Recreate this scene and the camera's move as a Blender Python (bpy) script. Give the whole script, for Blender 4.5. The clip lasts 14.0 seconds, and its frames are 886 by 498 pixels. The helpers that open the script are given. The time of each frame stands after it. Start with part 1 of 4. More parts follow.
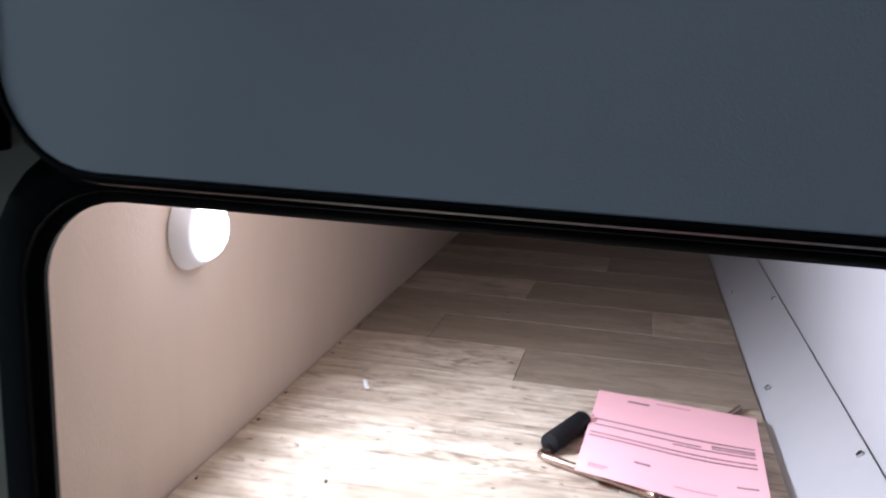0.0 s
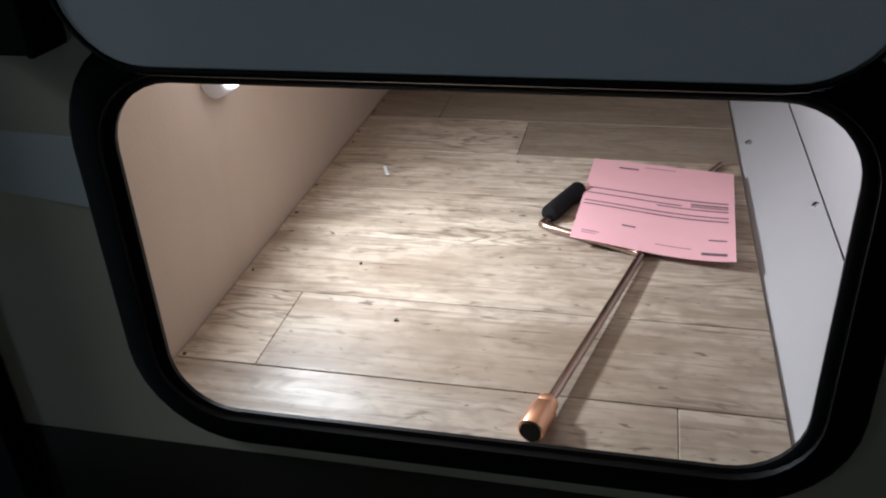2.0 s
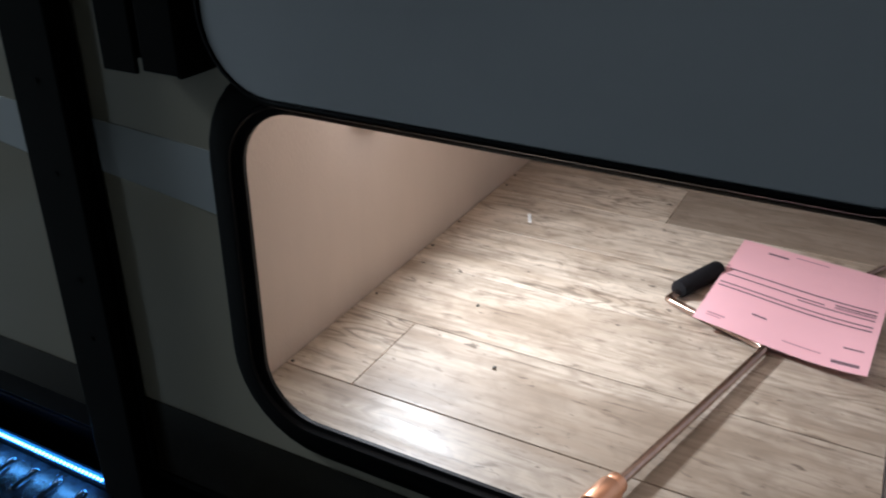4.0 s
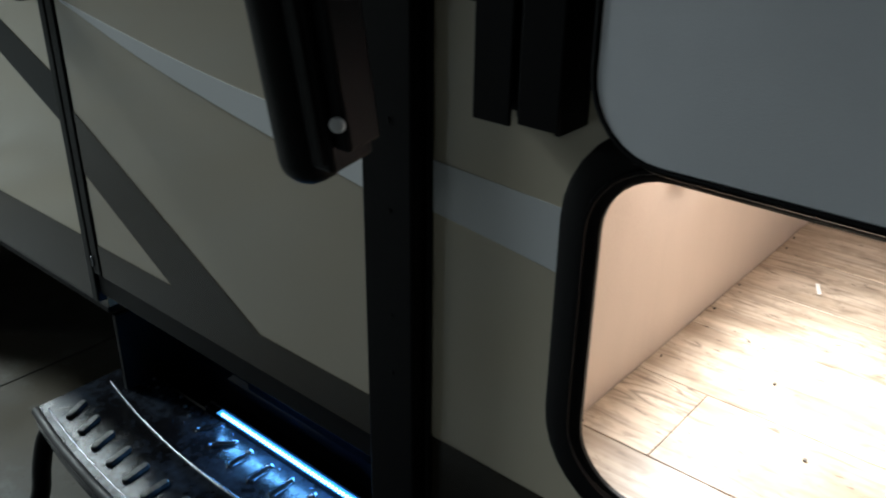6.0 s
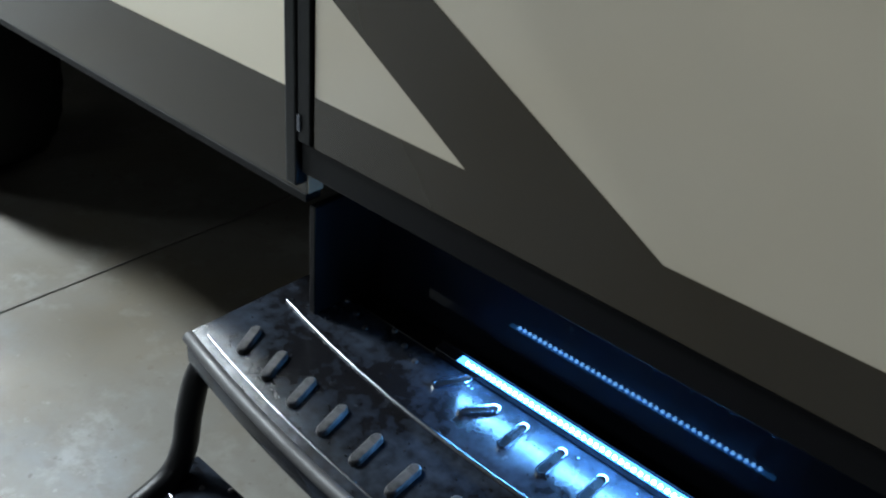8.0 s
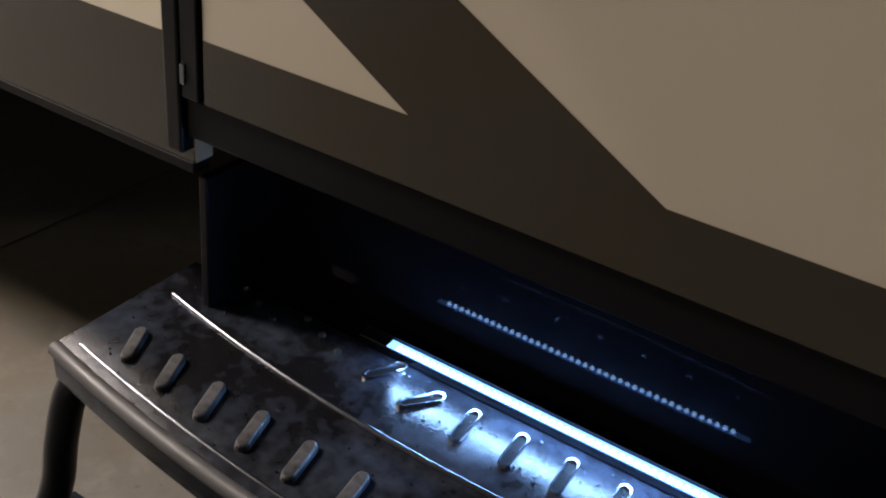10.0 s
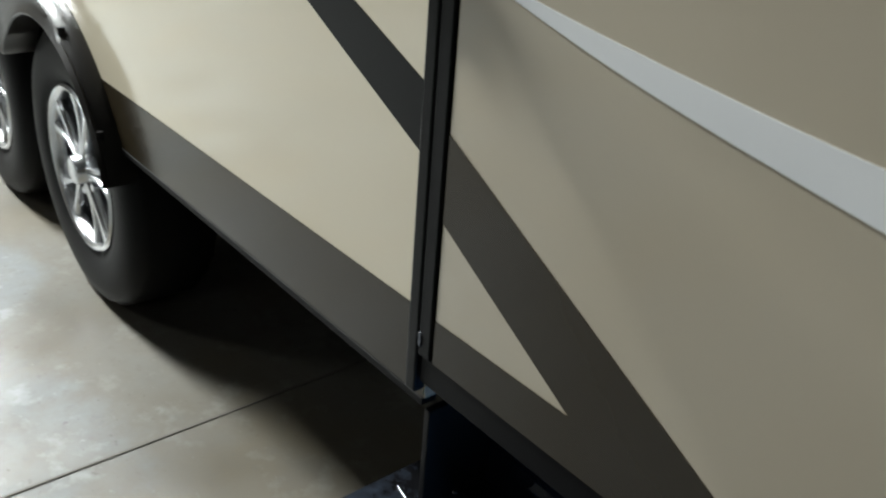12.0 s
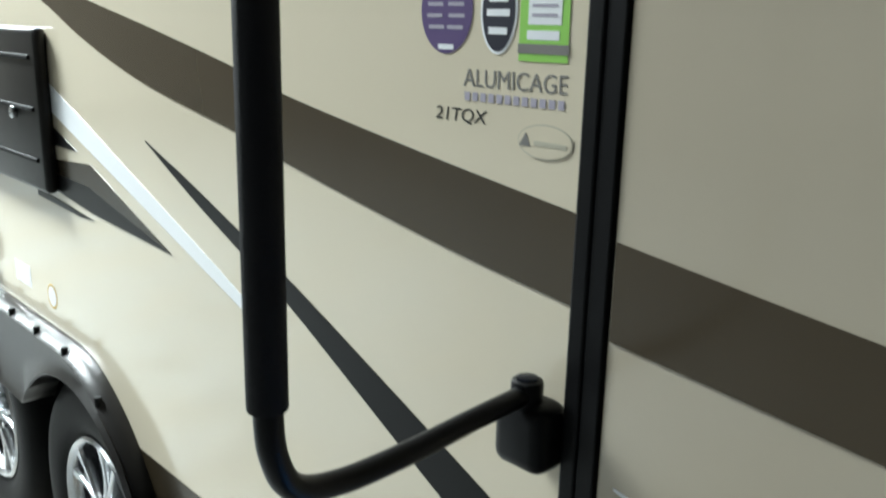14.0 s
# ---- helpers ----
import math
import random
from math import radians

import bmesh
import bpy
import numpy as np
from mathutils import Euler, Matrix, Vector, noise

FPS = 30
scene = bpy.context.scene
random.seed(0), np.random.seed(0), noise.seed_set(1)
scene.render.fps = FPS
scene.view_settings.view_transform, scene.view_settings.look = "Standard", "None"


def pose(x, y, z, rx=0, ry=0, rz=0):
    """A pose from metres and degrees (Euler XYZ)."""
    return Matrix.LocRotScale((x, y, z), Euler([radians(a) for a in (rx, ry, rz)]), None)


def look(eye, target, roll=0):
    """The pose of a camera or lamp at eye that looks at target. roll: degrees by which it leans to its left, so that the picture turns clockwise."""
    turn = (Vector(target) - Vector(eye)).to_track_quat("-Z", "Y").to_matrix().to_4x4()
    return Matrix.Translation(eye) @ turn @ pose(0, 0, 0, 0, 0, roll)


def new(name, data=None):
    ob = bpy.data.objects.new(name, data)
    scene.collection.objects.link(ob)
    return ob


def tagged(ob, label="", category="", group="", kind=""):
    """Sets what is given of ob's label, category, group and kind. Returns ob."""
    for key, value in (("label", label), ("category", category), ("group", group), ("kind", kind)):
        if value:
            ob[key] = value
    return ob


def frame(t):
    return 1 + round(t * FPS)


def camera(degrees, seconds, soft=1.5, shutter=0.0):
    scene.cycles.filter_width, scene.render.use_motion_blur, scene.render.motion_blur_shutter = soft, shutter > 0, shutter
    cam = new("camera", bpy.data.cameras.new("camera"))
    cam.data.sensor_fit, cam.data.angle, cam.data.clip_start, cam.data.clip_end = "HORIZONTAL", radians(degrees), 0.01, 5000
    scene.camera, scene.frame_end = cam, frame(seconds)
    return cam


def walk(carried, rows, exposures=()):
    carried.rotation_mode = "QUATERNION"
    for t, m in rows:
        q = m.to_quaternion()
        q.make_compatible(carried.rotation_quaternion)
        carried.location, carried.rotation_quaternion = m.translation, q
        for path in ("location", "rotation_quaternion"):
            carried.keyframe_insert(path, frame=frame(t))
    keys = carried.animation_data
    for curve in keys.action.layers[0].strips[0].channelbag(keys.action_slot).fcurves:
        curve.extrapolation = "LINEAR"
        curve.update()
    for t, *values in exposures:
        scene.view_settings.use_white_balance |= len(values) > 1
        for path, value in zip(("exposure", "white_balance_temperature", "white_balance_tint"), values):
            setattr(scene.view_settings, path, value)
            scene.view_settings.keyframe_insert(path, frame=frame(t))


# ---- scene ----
cam = camera(54.4, 14.0, soft=2.0, shutter=0.3)
PATH = [
    (0, (0.441, -0.506, 1.168), (0.025, 1.402, 0.734), 2.6),
    (0.5, (0.46, -0.567, 1.211), (-0.058, 1.263, 0.592), 3.2),
    (1, (0.471, -0.594, 1.247), (-0.015, 1.162, 0.423), -0.4),
    (1.5, (0.48, -0.603, 1.264), (0.022, 1.091, 0.305), -3.5),
    (2, (0.481, -0.605, 1.28), (0.065, 1.083, 0.291), -2.9),
    (2.2, (0.478, -0.603, 1.279), (0.081, 1.09, 0.291), -2.6),
    (4.3, (0.572, -0.57, 1.311), (-0.381, 0.944, 0.418), 0.3),
    (4.5, (0.569, -0.561, 1.315), (-0.465, 0.904, 0.429), 0.2),
    (5, (0.55, -0.548, 1.311), (-0.624, 0.822, 0.448), 0.2),
    (5.5, (0.486, -0.583, 1.315), (-0.694, 0.777, 0.445), 0.3),
    (6, (0.399, -0.63, 1.323), (-0.762, 0.743, 0.448), 0.8),
    (6.5, (0.293, -0.696, 1.319), (-0.855, 0.728, 0.511), 3.0),
    (7, (0.13, -0.674, 1.284), (-1.06, 0.704, 0.457), 3.1),
    (7.5, (-0.062, -0.655, 1.195), (-1.231, 0.651, 0.232), 3.7),
    (8, (-0.218, -0.589, 1.063), (-1.276, 0.727, -0.009), 5.8),
    (8.5, (-0.298, -0.523, 0.979), (-1.232, 0.913, -0.053), 7.3),
    (8.7, (-0.35, -0.573, 0.957), (-1.108, 0.984, -0.042), 8.9),
    (11, (-0.342, -0.543, 1.002), (-1.124, 0.939, -0.091), 7.7),
    (11.5, (-0.297, -0.596, 1.118), (-1.357, 0.809, 0.167), 6.8),
    (11.6, (-0.27, -0.576, 1.13), (-1.436, 0.765, 0.211), 6.1),
    (12, (-0.225, -0.58, 1.229), (-1.567, 0.59, 0.318), 4.5),
    (12.5, (-0.227, -0.557, 1.342), (-1.662, 0.485, 0.417), 3.7),
    (13, (-0.27, -0.578, 1.427), (-1.725, 0.513, 0.593), 2.2),
    (13.5, (-0.338, -0.65, 1.498), (-1.741, 0.612, 0.835), 1.4),
    (14, (-0.429, -0.664, 1.53), (-1.828, 0.674, 1.027), 1.4),
]

EXPOSURES = [
    (0.0, -0.6, 5150, 10), (0.5, -0.9, 5250, 8), (1.0, -1.2, 5450, 6), (1.5, -1.33, 5500, 6), (2.2, -1.33, 5500, 6), (4.3, -1.15, 5500, 8), (5.0, -0.75, 5600, 10),
    (5.5, -0.4, 5750, 10), (6.0, -0.15, 6000, 6), (6.5, 0.5, 6000, 6), (7.0, 1.35, 5800, 4), (7.5, 1.55, 5850, 5), (8.0, 1.58, 5950, 11), (8.7, 1.42, 6150, 17),
    (10.8, 1.2, 8400, 32), (11.0, 1.25, 8400, 32), (11.5, 1.38, 7800, 24), (12.0, 1.45, 6500, 12), (12.5, 1.65, 6200, 8), (13.0, 1.65, 6100, 8), (14.0, 1.72, 6100, 8),
]
walk(cam, [(t, look(eye, target, roll)) for t, eye, target, roll in PATH], EXPOSURES)

# ---- world and light ----
world = bpy.data.worlds.new("hall_air")
world.use_nodes = True
world.node_tree.nodes["Background"].inputs[0].default_value = (0.5, 0.53, 0.55, 1)
world.node_tree.nodes["Background"].inputs[1].default_value = 0.02
scene.world = world

HALL_LAMPS = [(-5.2, -0.95, 300), (-9.5, -1.2, 160), (-7.0, -5.5, 30), (2.0, -7.0, 4)]
LAMP_COLOUR = (0.93, 1.0, 0.97)
PUCK = (-0.016, 0.318, 0.978)


def lamp(name, kind, energy, colour, m, **size):
    data = bpy.data.lights.new(name, kind)
    data.energy, data.color = energy, colour
    if kind == "AREA":
        data.shape, data.size, data.size_y = "RECTANGLE", size["w"], size["h"]
    else:
        data.shadow_soft_size = size["r"]
    ob = new(name, data)
    ob.matrix_world = m
    return ob


for lx, ly, power in HALL_LAMPS:
    lamp("hall_light", "AREA", power, LAMP_COLOUR, pose(lx, ly, 4.07), w=2.4, h=0.7)

lamp("puck_beam", "AREA", 12.0, (1.0, 0.95, 0.90), look((PUCK[0] + 0.044, PUCK[1], PUCK[2]), (PUCK[0] + 1.0, PUCK[1], PUCK[2] - 0.1)), w=0.05, h=0.05)
lamp("step_light", "AREA", 0.46, (0.15, 0.46, 1.0), look((-0.52, 0.055, 0.402), (-0.52, -0.03, 0.372)), w=0.32, h=0.006)


# ---- materials ----
def mat(name, colour, rough=0.5, metal=0.0, vary=0.0, scale=20.0, dark=None, bump=0.0, bump_scale=200.0, coat=0.0, stretch=None, spec=0.5, rough_vary=0.0):
    """A surface with two scales of variation: broad stains towards a second colour and a fine grain with relief."""
    m = bpy.data.materials.new(name)
    m.use_nodes = True
    nt = m.node_tree
    b = nt.nodes["Principled BSDF"]
    b.inputs["Base Color"].default_value = (*colour, 1)
    b.inputs["Roughness"].default_value, b.inputs["Metallic"].default_value = rough, metal
    b.inputs["Specular IOR Level"].default_value = spec
    b.inputs["Coat Weight"].default_value, b.inputs["Coat Roughness"].default_value = coat, 0.08
    co = nt.nodes.new("ShaderNodeTexCoord").outputs["Object"]
    if stretch:
        mp = nt.nodes.new("ShaderNodeMapping")
        mp.inputs["Scale"].default_value = stretch
        nt.links.new(co, mp.inputs[0])
        co = mp.outputs[0]

    def noise_tex(s, detail=5):
        n = nt.nodes.new("ShaderNodeTexNoise")
        n.inputs["Scale"].default_value, n.inputs["Detail"].default_value = s, detail
        nt.links.new(co, n.inputs["Vector"])
        return n.outputs["Fac"]

    if vary:
        fine, broad = noise_tex(scale), noise_tex(scale / 7.3)
        add = nt.nodes.new("ShaderNodeMath")
        add.operation = "MULTIPLY_ADD"
        nt.links.new(fine, add.inputs[0])
        add.inputs[1].default_value = 0.5
        nt.links.new(broad, add.inputs[2])
        ramp = nt.nodes.new("ShaderNodeMapRange")
        ramp.inputs[1].default_value, ramp.inputs[2].default_value = 0.5, 1.0
        ramp.inputs[3].default_value, ramp.inputs[4].default_value = 0.0, vary
        nt.links.new(add.outputs[0], ramp.inputs[0])
        mix = nt.nodes.new("ShaderNodeMix")
        mix.data_type = "RGBA"
        mix.inputs[6].default_value = (*colour, 1)
        mix.inputs[7].default_value = (*(dark or [c * 0.6 for c in colour]), 1)
        nt.links.new(ramp.outputs[0], mix.inputs[0])
        nt.links.new(mix.outputs[2], b.inputs["Base Color"])
    if rough_vary:
        mr = nt.nodes.new("ShaderNodeMapRange")
        mr.inputs[1].default_value, mr.inputs[2].default_value = 0.3, 0.7
        mr.inputs[3].default_value, mr.inputs[4].default_value = rough, rough + rough_vary
        nt.links.new(noise_tex(scale / 3), mr.inputs[0])
        nt.links.new(mr.outputs[0], b.inputs["Roughness"])
    if bump:
        bp = nt.nodes.new("ShaderNodeBump")
        bp.inputs["Strength"].default_value, bp.inputs["Distance"].default_value = bump, 0.002
        nt.links.new(noise_tex(bump_scale, 3), bp.inputs["Height"])
        nt.links.new(bp.outputs[0], b.inputs["Normal"])
    return m


def glow(name, colour, strength):
    m = bpy.data.materials.new(name)
    m.use_nodes = True
    b = m.node_tree.nodes["Principled BSDF"]
    b.inputs["Base Color"].default_value = (*colour, 1)
    b.inputs["Emission Color"].default_value = (*colour, 1)
    b.inputs["Emission Strength"].default_value = strength
    return m


def wood_plank(name, smoke):
    """Bleached oak-look vinyl: long streaks along the plank, knots, dark specks, each plank a little different."""
    m = bpy.data.materials.new(name)
    m.use_nodes = True
    nt = m.node_tree
    b = nt.nodes["Principled BSDF"]
    link = nt.links.new
    co = nt.nodes.new("ShaderNodeTexCoord").outputs["Object"]
    info = nt.nodes.new("ShaderNodeObjectInfo")
    shift = nt.nodes.new("ShaderNodeVectorMath")
    shift.operation = "MULTIPLY_ADD"
    link(info.outputs["Random"], shift.inputs[0])
    shift.inputs[1].default_value = (37.0, 91.0, 13.0)
    link(co, shift.inputs[2])

    def streak(sx, sy, detail, distort=0.0):
        mp = nt.nodes.new("ShaderNodeMapping")
        mp.inputs["Scale"].default_value = (sx * 1.27, sy * 1.27, 1)
        link(shift.outputs[0], mp.inputs[0])
        n = nt.nodes.new("ShaderNodeTexNoise")
        n.inputs["Scale"].default_value, n.inputs["Detail"].default_value, n.inputs["Distortion"].default_value = 1, detail, distort
        link(mp.outputs[0], n.inputs["Vector"])
        return n.outputs["Fac"]

    def ranged(v, lo, hi, a, z):
        r = nt.nodes.new("ShaderNodeMapRange")
        for i, val in zip((1, 2, 3, 4), (lo, hi, a, z)):
            r.inputs[i].default_value = val
        link(v, r.inputs[0])
        return r.outputs[0]

    def mixed(fac, a, z):
        mx = nt.nodes.new("ShaderNodeMix")
        mx.data_type = "RGBA"
        for socket, val in ((mx.inputs[6], a), (mx.inputs[7], z)):
            if isinstance(val, tuple):
                socket.default_value = (*val, 1)
            else:
                link(val, socket)
        link(fac, mx.inputs[0])
        return mx.outputs[2]

    pale, mid, greyed, dark, speck = (0.68, 0.585, 0.475), (0.46, 0.37, 0.28), (0.235, 0.18, 0.13), (0.115, 0.08, 0.055), (0.04, 0.028, 0.02)
    wave = nt.nodes.new("ShaderNodeMath")
    wave.operation = "SINE"
    link(ranged(streak(1.3, 9.5, 3, 0.3), 0, 1, 0, 150), wave.inputs[0])
    rings = nt.nodes.new("ShaderNodeMath")
    rings.operation = "MULTIPLY"
    link(ranged(wave.outputs[0], 0.2, 1.0, 0, 0.65), rings.inputs[0])
    link(ranged(streak(2.2, 6, 2), 0.58, 0.68, 0, 1), rings.inputs[1])
    c = mixed(ranged(streak(2.6, 9, 7, 0.8), 0.42, 0.62, 0, 1), pale, mid)
    c = mixed(ranged(streak(6.0, 16, 9, 0.8), 0.50, 0.70, 0, 0.6), c, greyed)
    c = mixed(ranged(streak(28, 44, 9, 0.5), 0.47, 0.72, 0, 0.55), c, greyed)
    c = mixed(ranged(streak(4, 95, 6, 0.4), 0.46, 0.70, 0, 0.62), c, greyed)
    c = mixed(rings.outputs[0], c, dark)
    c = mixed(ranged(streak(13, 75, 8, 0.8), 0.58, 0.70, 0, 0.75), c, dark)
    c = mixed(ranged(streak(32, 85, 6, 0.5), 0.65, 0.73, 0, 0.9), c, speck)
    tone = mixed(ranged(info.outputs["Random"], 0, 1, smoke, smoke + 0.15), c, (0.20, 0.155, 0.115))
    link(tone, b.inputs["Base Color"])
    link(ranged(streak(6, 60, 4), 0.3, 0.7, 0.36, 0.56), b.inputs["Roughness"])
    bp = nt.nodes.new("ShaderNodeBump")
    bp.inputs["Strength"].default_value, bp.inputs["Distance"].default_value = 0.25, 0.001
    link(streak(9, 120, 4), bp.inputs["Height"])
    link(bp.outputs[0], b.inputs["Normal"])
    return m


def concrete_floor():
    m = mat("polished_concrete", (0.160, 0.174, 0.184), 0.36, vary=0.8, scale=11, dark=(0.085, 0.082, 0.072), bump=0.14, bump_scale=70, rough_vary=0.22)
    nt = m.node_tree
    b = nt.nodes["Principled BSDF"]
    first = b.inputs["Base Color"].links[0].from_socket
    co = nt.nodes.new("ShaderNodeTexCoord").outputs["Object"]
    spots = nt.nodes.new("ShaderNodeTexNoise")
    spots.inputs["Scale"].default_value, spots.inputs["Detail"].default_value = 46, 3
    nt.links.new(co, spots.inputs["Vector"])
    r = nt.nodes.new("ShaderNodeMapRange")
    r.inputs[1].default_value, r.inputs[2].default_value, r.inputs[3].default_value, r.inputs[4].default_value = 0.67, 0.71, 0.0, 0.8
    nt.links.new(spots.outputs["Fac"], r.inputs[0])
    mx = nt.nodes.new("ShaderNodeMix")
    mx.data_type = "RGBA"
    mx.inputs[7].default_value = (0.045, 0.042, 0.042, 1)
    nt.links.new(first, mx.inputs[6])
    nt.links.new(r.outputs[0], mx.inputs[0])
    last = mx.outputs[2]
    for size, detail, lo, hi, most, tint in ((1.7, 8, 0.46, 0.60, 0.70, (0.105, 0.088, 0.060)), (4.5, 10, 0.50, 0.62, 0.55, (0.098, 0.104, 0.108)), (11, 10, 0.55, 0.66, 0.45, (0.27, 0.285, 0.29)), (27, 10, 0.54, 0.66, 0.7, (0.095, 0.094, 0.088)), (48, 8, 0.64, 0.70, 0.4, (0.27, 0.28, 0.28))):
        patch = nt.nodes.new("ShaderNodeTexNoise")
        patch.inputs["Scale"].default_value, patch.inputs["Detail"].default_value, patch.inputs["Roughness"].default_value = size, detail, 0.62
        nt.links.new(co, patch.inputs["Vector"])
        r = nt.nodes.new("ShaderNodeMapRange")
        r.inputs[1].default_value, r.inputs[2].default_value, r.inputs[3].default_value, r.inputs[4].default_value = lo, hi, 0.0, most
        nt.links.new(patch.outputs["Fac"], r.inputs[0])
        mx = nt.nodes.new("ShaderNodeMix")
        mx.data_type = "RGBA"
        mx.inputs[7].default_value = (*tint, 1)
        nt.links.new(last, mx.inputs[6])
        nt.links.new(r.outputs[0], mx.inputs[0])
        last = mx.outputs[2]
    # brown stain and shade put into the colour, ragged outline, running beside the trailer
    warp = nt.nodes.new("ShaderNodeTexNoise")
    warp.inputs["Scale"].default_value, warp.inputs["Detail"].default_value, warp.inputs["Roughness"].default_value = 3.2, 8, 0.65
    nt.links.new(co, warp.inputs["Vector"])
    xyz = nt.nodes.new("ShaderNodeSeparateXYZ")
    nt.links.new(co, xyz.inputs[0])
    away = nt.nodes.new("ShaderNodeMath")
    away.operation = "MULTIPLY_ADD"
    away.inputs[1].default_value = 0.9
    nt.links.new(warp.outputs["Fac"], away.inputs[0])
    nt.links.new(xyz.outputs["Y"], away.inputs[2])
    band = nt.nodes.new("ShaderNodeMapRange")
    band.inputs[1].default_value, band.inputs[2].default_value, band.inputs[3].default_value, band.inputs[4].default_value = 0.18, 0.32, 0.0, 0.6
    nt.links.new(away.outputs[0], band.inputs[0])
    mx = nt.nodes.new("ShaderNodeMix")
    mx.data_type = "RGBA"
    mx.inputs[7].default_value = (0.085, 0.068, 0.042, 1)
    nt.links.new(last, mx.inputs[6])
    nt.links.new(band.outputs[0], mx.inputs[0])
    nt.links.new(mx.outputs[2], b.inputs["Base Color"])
    return m


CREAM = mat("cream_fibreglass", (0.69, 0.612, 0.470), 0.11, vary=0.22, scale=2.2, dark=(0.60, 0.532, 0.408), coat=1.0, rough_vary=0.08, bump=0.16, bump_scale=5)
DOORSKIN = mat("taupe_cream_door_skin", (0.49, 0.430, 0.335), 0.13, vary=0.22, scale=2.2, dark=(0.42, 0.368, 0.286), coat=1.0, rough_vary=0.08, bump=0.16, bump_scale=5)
BROWN = mat("dark_brown_vinyl_decal", (0.030, 0.0225, 0.013), 0.24, vary=0.3, scale=6, spec=0.45, coat=0.15, bump=0.1, bump_scale=5)
SWOOSH = mat("brown_vinyl_decal", (0.062, 0.046, 0.027), 0.24, vary=0.3, scale=6, coat=0.15, bump=0.1, bump_scale=5)
CHARCOAL = mat("charcoal_vinyl_decal", (0.006, 0.006, 0.0065), 0.3, spec=0.22, vary=0.3, scale=6)
WHITE = mat("white_vinyl_decal", (0.84, 0.85, 0.87), 0.3, vary=0.1, scale=5)
BLACK = mat("black_powder_coat", (0.0025, 0.0025, 0.0032), 0.38, spec=0.2, vary=0.3, scale=30, dark=(0.007, 0.007, 0.008), bump=0.15, bump_scale=900)
HATCHBLACK = mat("satin_black_hatch_frame", (0.0045, 0.0042, 0.005), 0.45, spec=0.12, vary=0.3, scale=30, dark=(0.007, 0.007, 0.007), bump=0.15, bump_scale=900)
RUBBER = mat("black_rubber", (0.0045, 0.0045, 0.005), 0.6, spec=0.14, vary=0.5, scale=25, dark=(0.012, 0.011, 0.010), bump=0.2, bump_scale=300)
GLOSSBLACK = mat("gloss_black_panel", (0.005, 0.006, 0.009), 0.045, vary=0.3, scale=12, dark=(0.012, 0.012, 0.014), rough_vary=0.02, spec=0.10)
FOAM = mat("black_foam_grip", (0.004, 0.004, 0.006), 0.7, spec=0.25, bump=0.5, bump_scale=1200, vary=0.3, scale=90)
GREYDOOR = mat("grey_white_door_liner", (0.86, 0.875, 0.93), 0.36, vary=0.12, scale=30, bump=0.12, bump_scale=700)
LINER = mat("beige_linen_wallboard", (0.58, 0.480, 0.400), 0.7, vary=0.18, scale=40, bump=0.3, bump_scale=500, stretch=(1, 1, 0.25))
WALLBOARD = mat("pale_grey_wallboard", (0.42, 0.408, 0.42), 0.6, vary=0.15, scale=30, bump=0.2, bump_scale=600)
WOOD = {"light": wood_plank("pale_oak_vinyl", 0.0), "mid": wood_plank("greyed_oak_vinyl", 0.30), "dark": wood_plank("smoked_oak_vinyl", 0.72)}
CONCRETE = concrete_floor()
JOINT = mat("dark_joint_filler", (0.11, 0.10, 0.085), 0.8, vary=0.5, scale=40)
CHROME = mat("chrome", (0.70, 0.71, 0.73), 0.26, 1.0, vary=0.2, scale=40)
WHEELDARK = mat("wheel_pocket_shade", (0.006, 0.007, 0.010), 0.4, 0.0, vary=0.3, scale=40)
FENDER = mat("grey_moulded_plastic", (0.016, 0.0145, 0.0135), 0.3, vary=0.35, scale=14, bump=0.2, bump_scale=500, spec=0.35)
TREAD = mat("dark_scuffed_aluminium", (0.030, 0.038, 0.053), 0.12, 0.05, vary=1.4, scale=75, dark=(0.006, 0.006, 0.007), rough_vary=0.16, bump=0.14, bump_scale=420, spec=0.16)
TRIM = mat("dull_scuffed_aluminium_trim", (0.095, 0.095, 0.098), 0.45, 0.25, vary=0.9, scale=45, dark=(0.04, 0.038, 0.037), rough_vary=0.2)
TREADEDGE = mat("worn_aluminium_edge", (0.15, 0.155, 0.175), 0.22, 0.95, vary=0.5, scale=50)
GRIPBAR = mat("worn_grip_bar", (0.11, 0.11, 0.115), 0.42, 0.2, vary=1.2, scale=110, dark=(0.018, 0.017, 0.017), bump=0.3, bump_scale=200)
BARRIM = mat("bright_worn_bar_rim", (0.42, 0.45, 0.50), 0.22, 1.0, vary=0.6, scale=120, dark=(0.12, 0.12, 0.13))
STEEL = mat("zinc_plated_steel", (0.52, 0.42, 0.36), 0.22, 1.0, vary=0.6, scale=60, dark=(0.30, 0.16, 0.12))
COPPER = mat("copper_coloured_socket", (0.78, 0.44, 0.28), 0.3, 0.9, vary=0.4, scale=60, dark=(0.5, 0.24, 0.14))
PINK = mat("pink_carbon_paper", (0.84, 0.47, 0.515), 0.75, vary=0.12, scale=30, bump=0.15, bump_scale=60)
PRINT = mat("faded_print", (0.16, 0.10, 0.12), 0.8)
PRINTPALE = mat("pale_print", (0.48, 0.25, 0.29), 0.8)
SCRAP = mat("white_scrap", (0.85, 0.85, 0.83), 0.6)
SCREW = mat("screw_metal", (0.6, 0.6, 0.6), 0.3, 1.0)
LED = glow("blue_white_led", (0.20, 0.52, 1.0), 22)
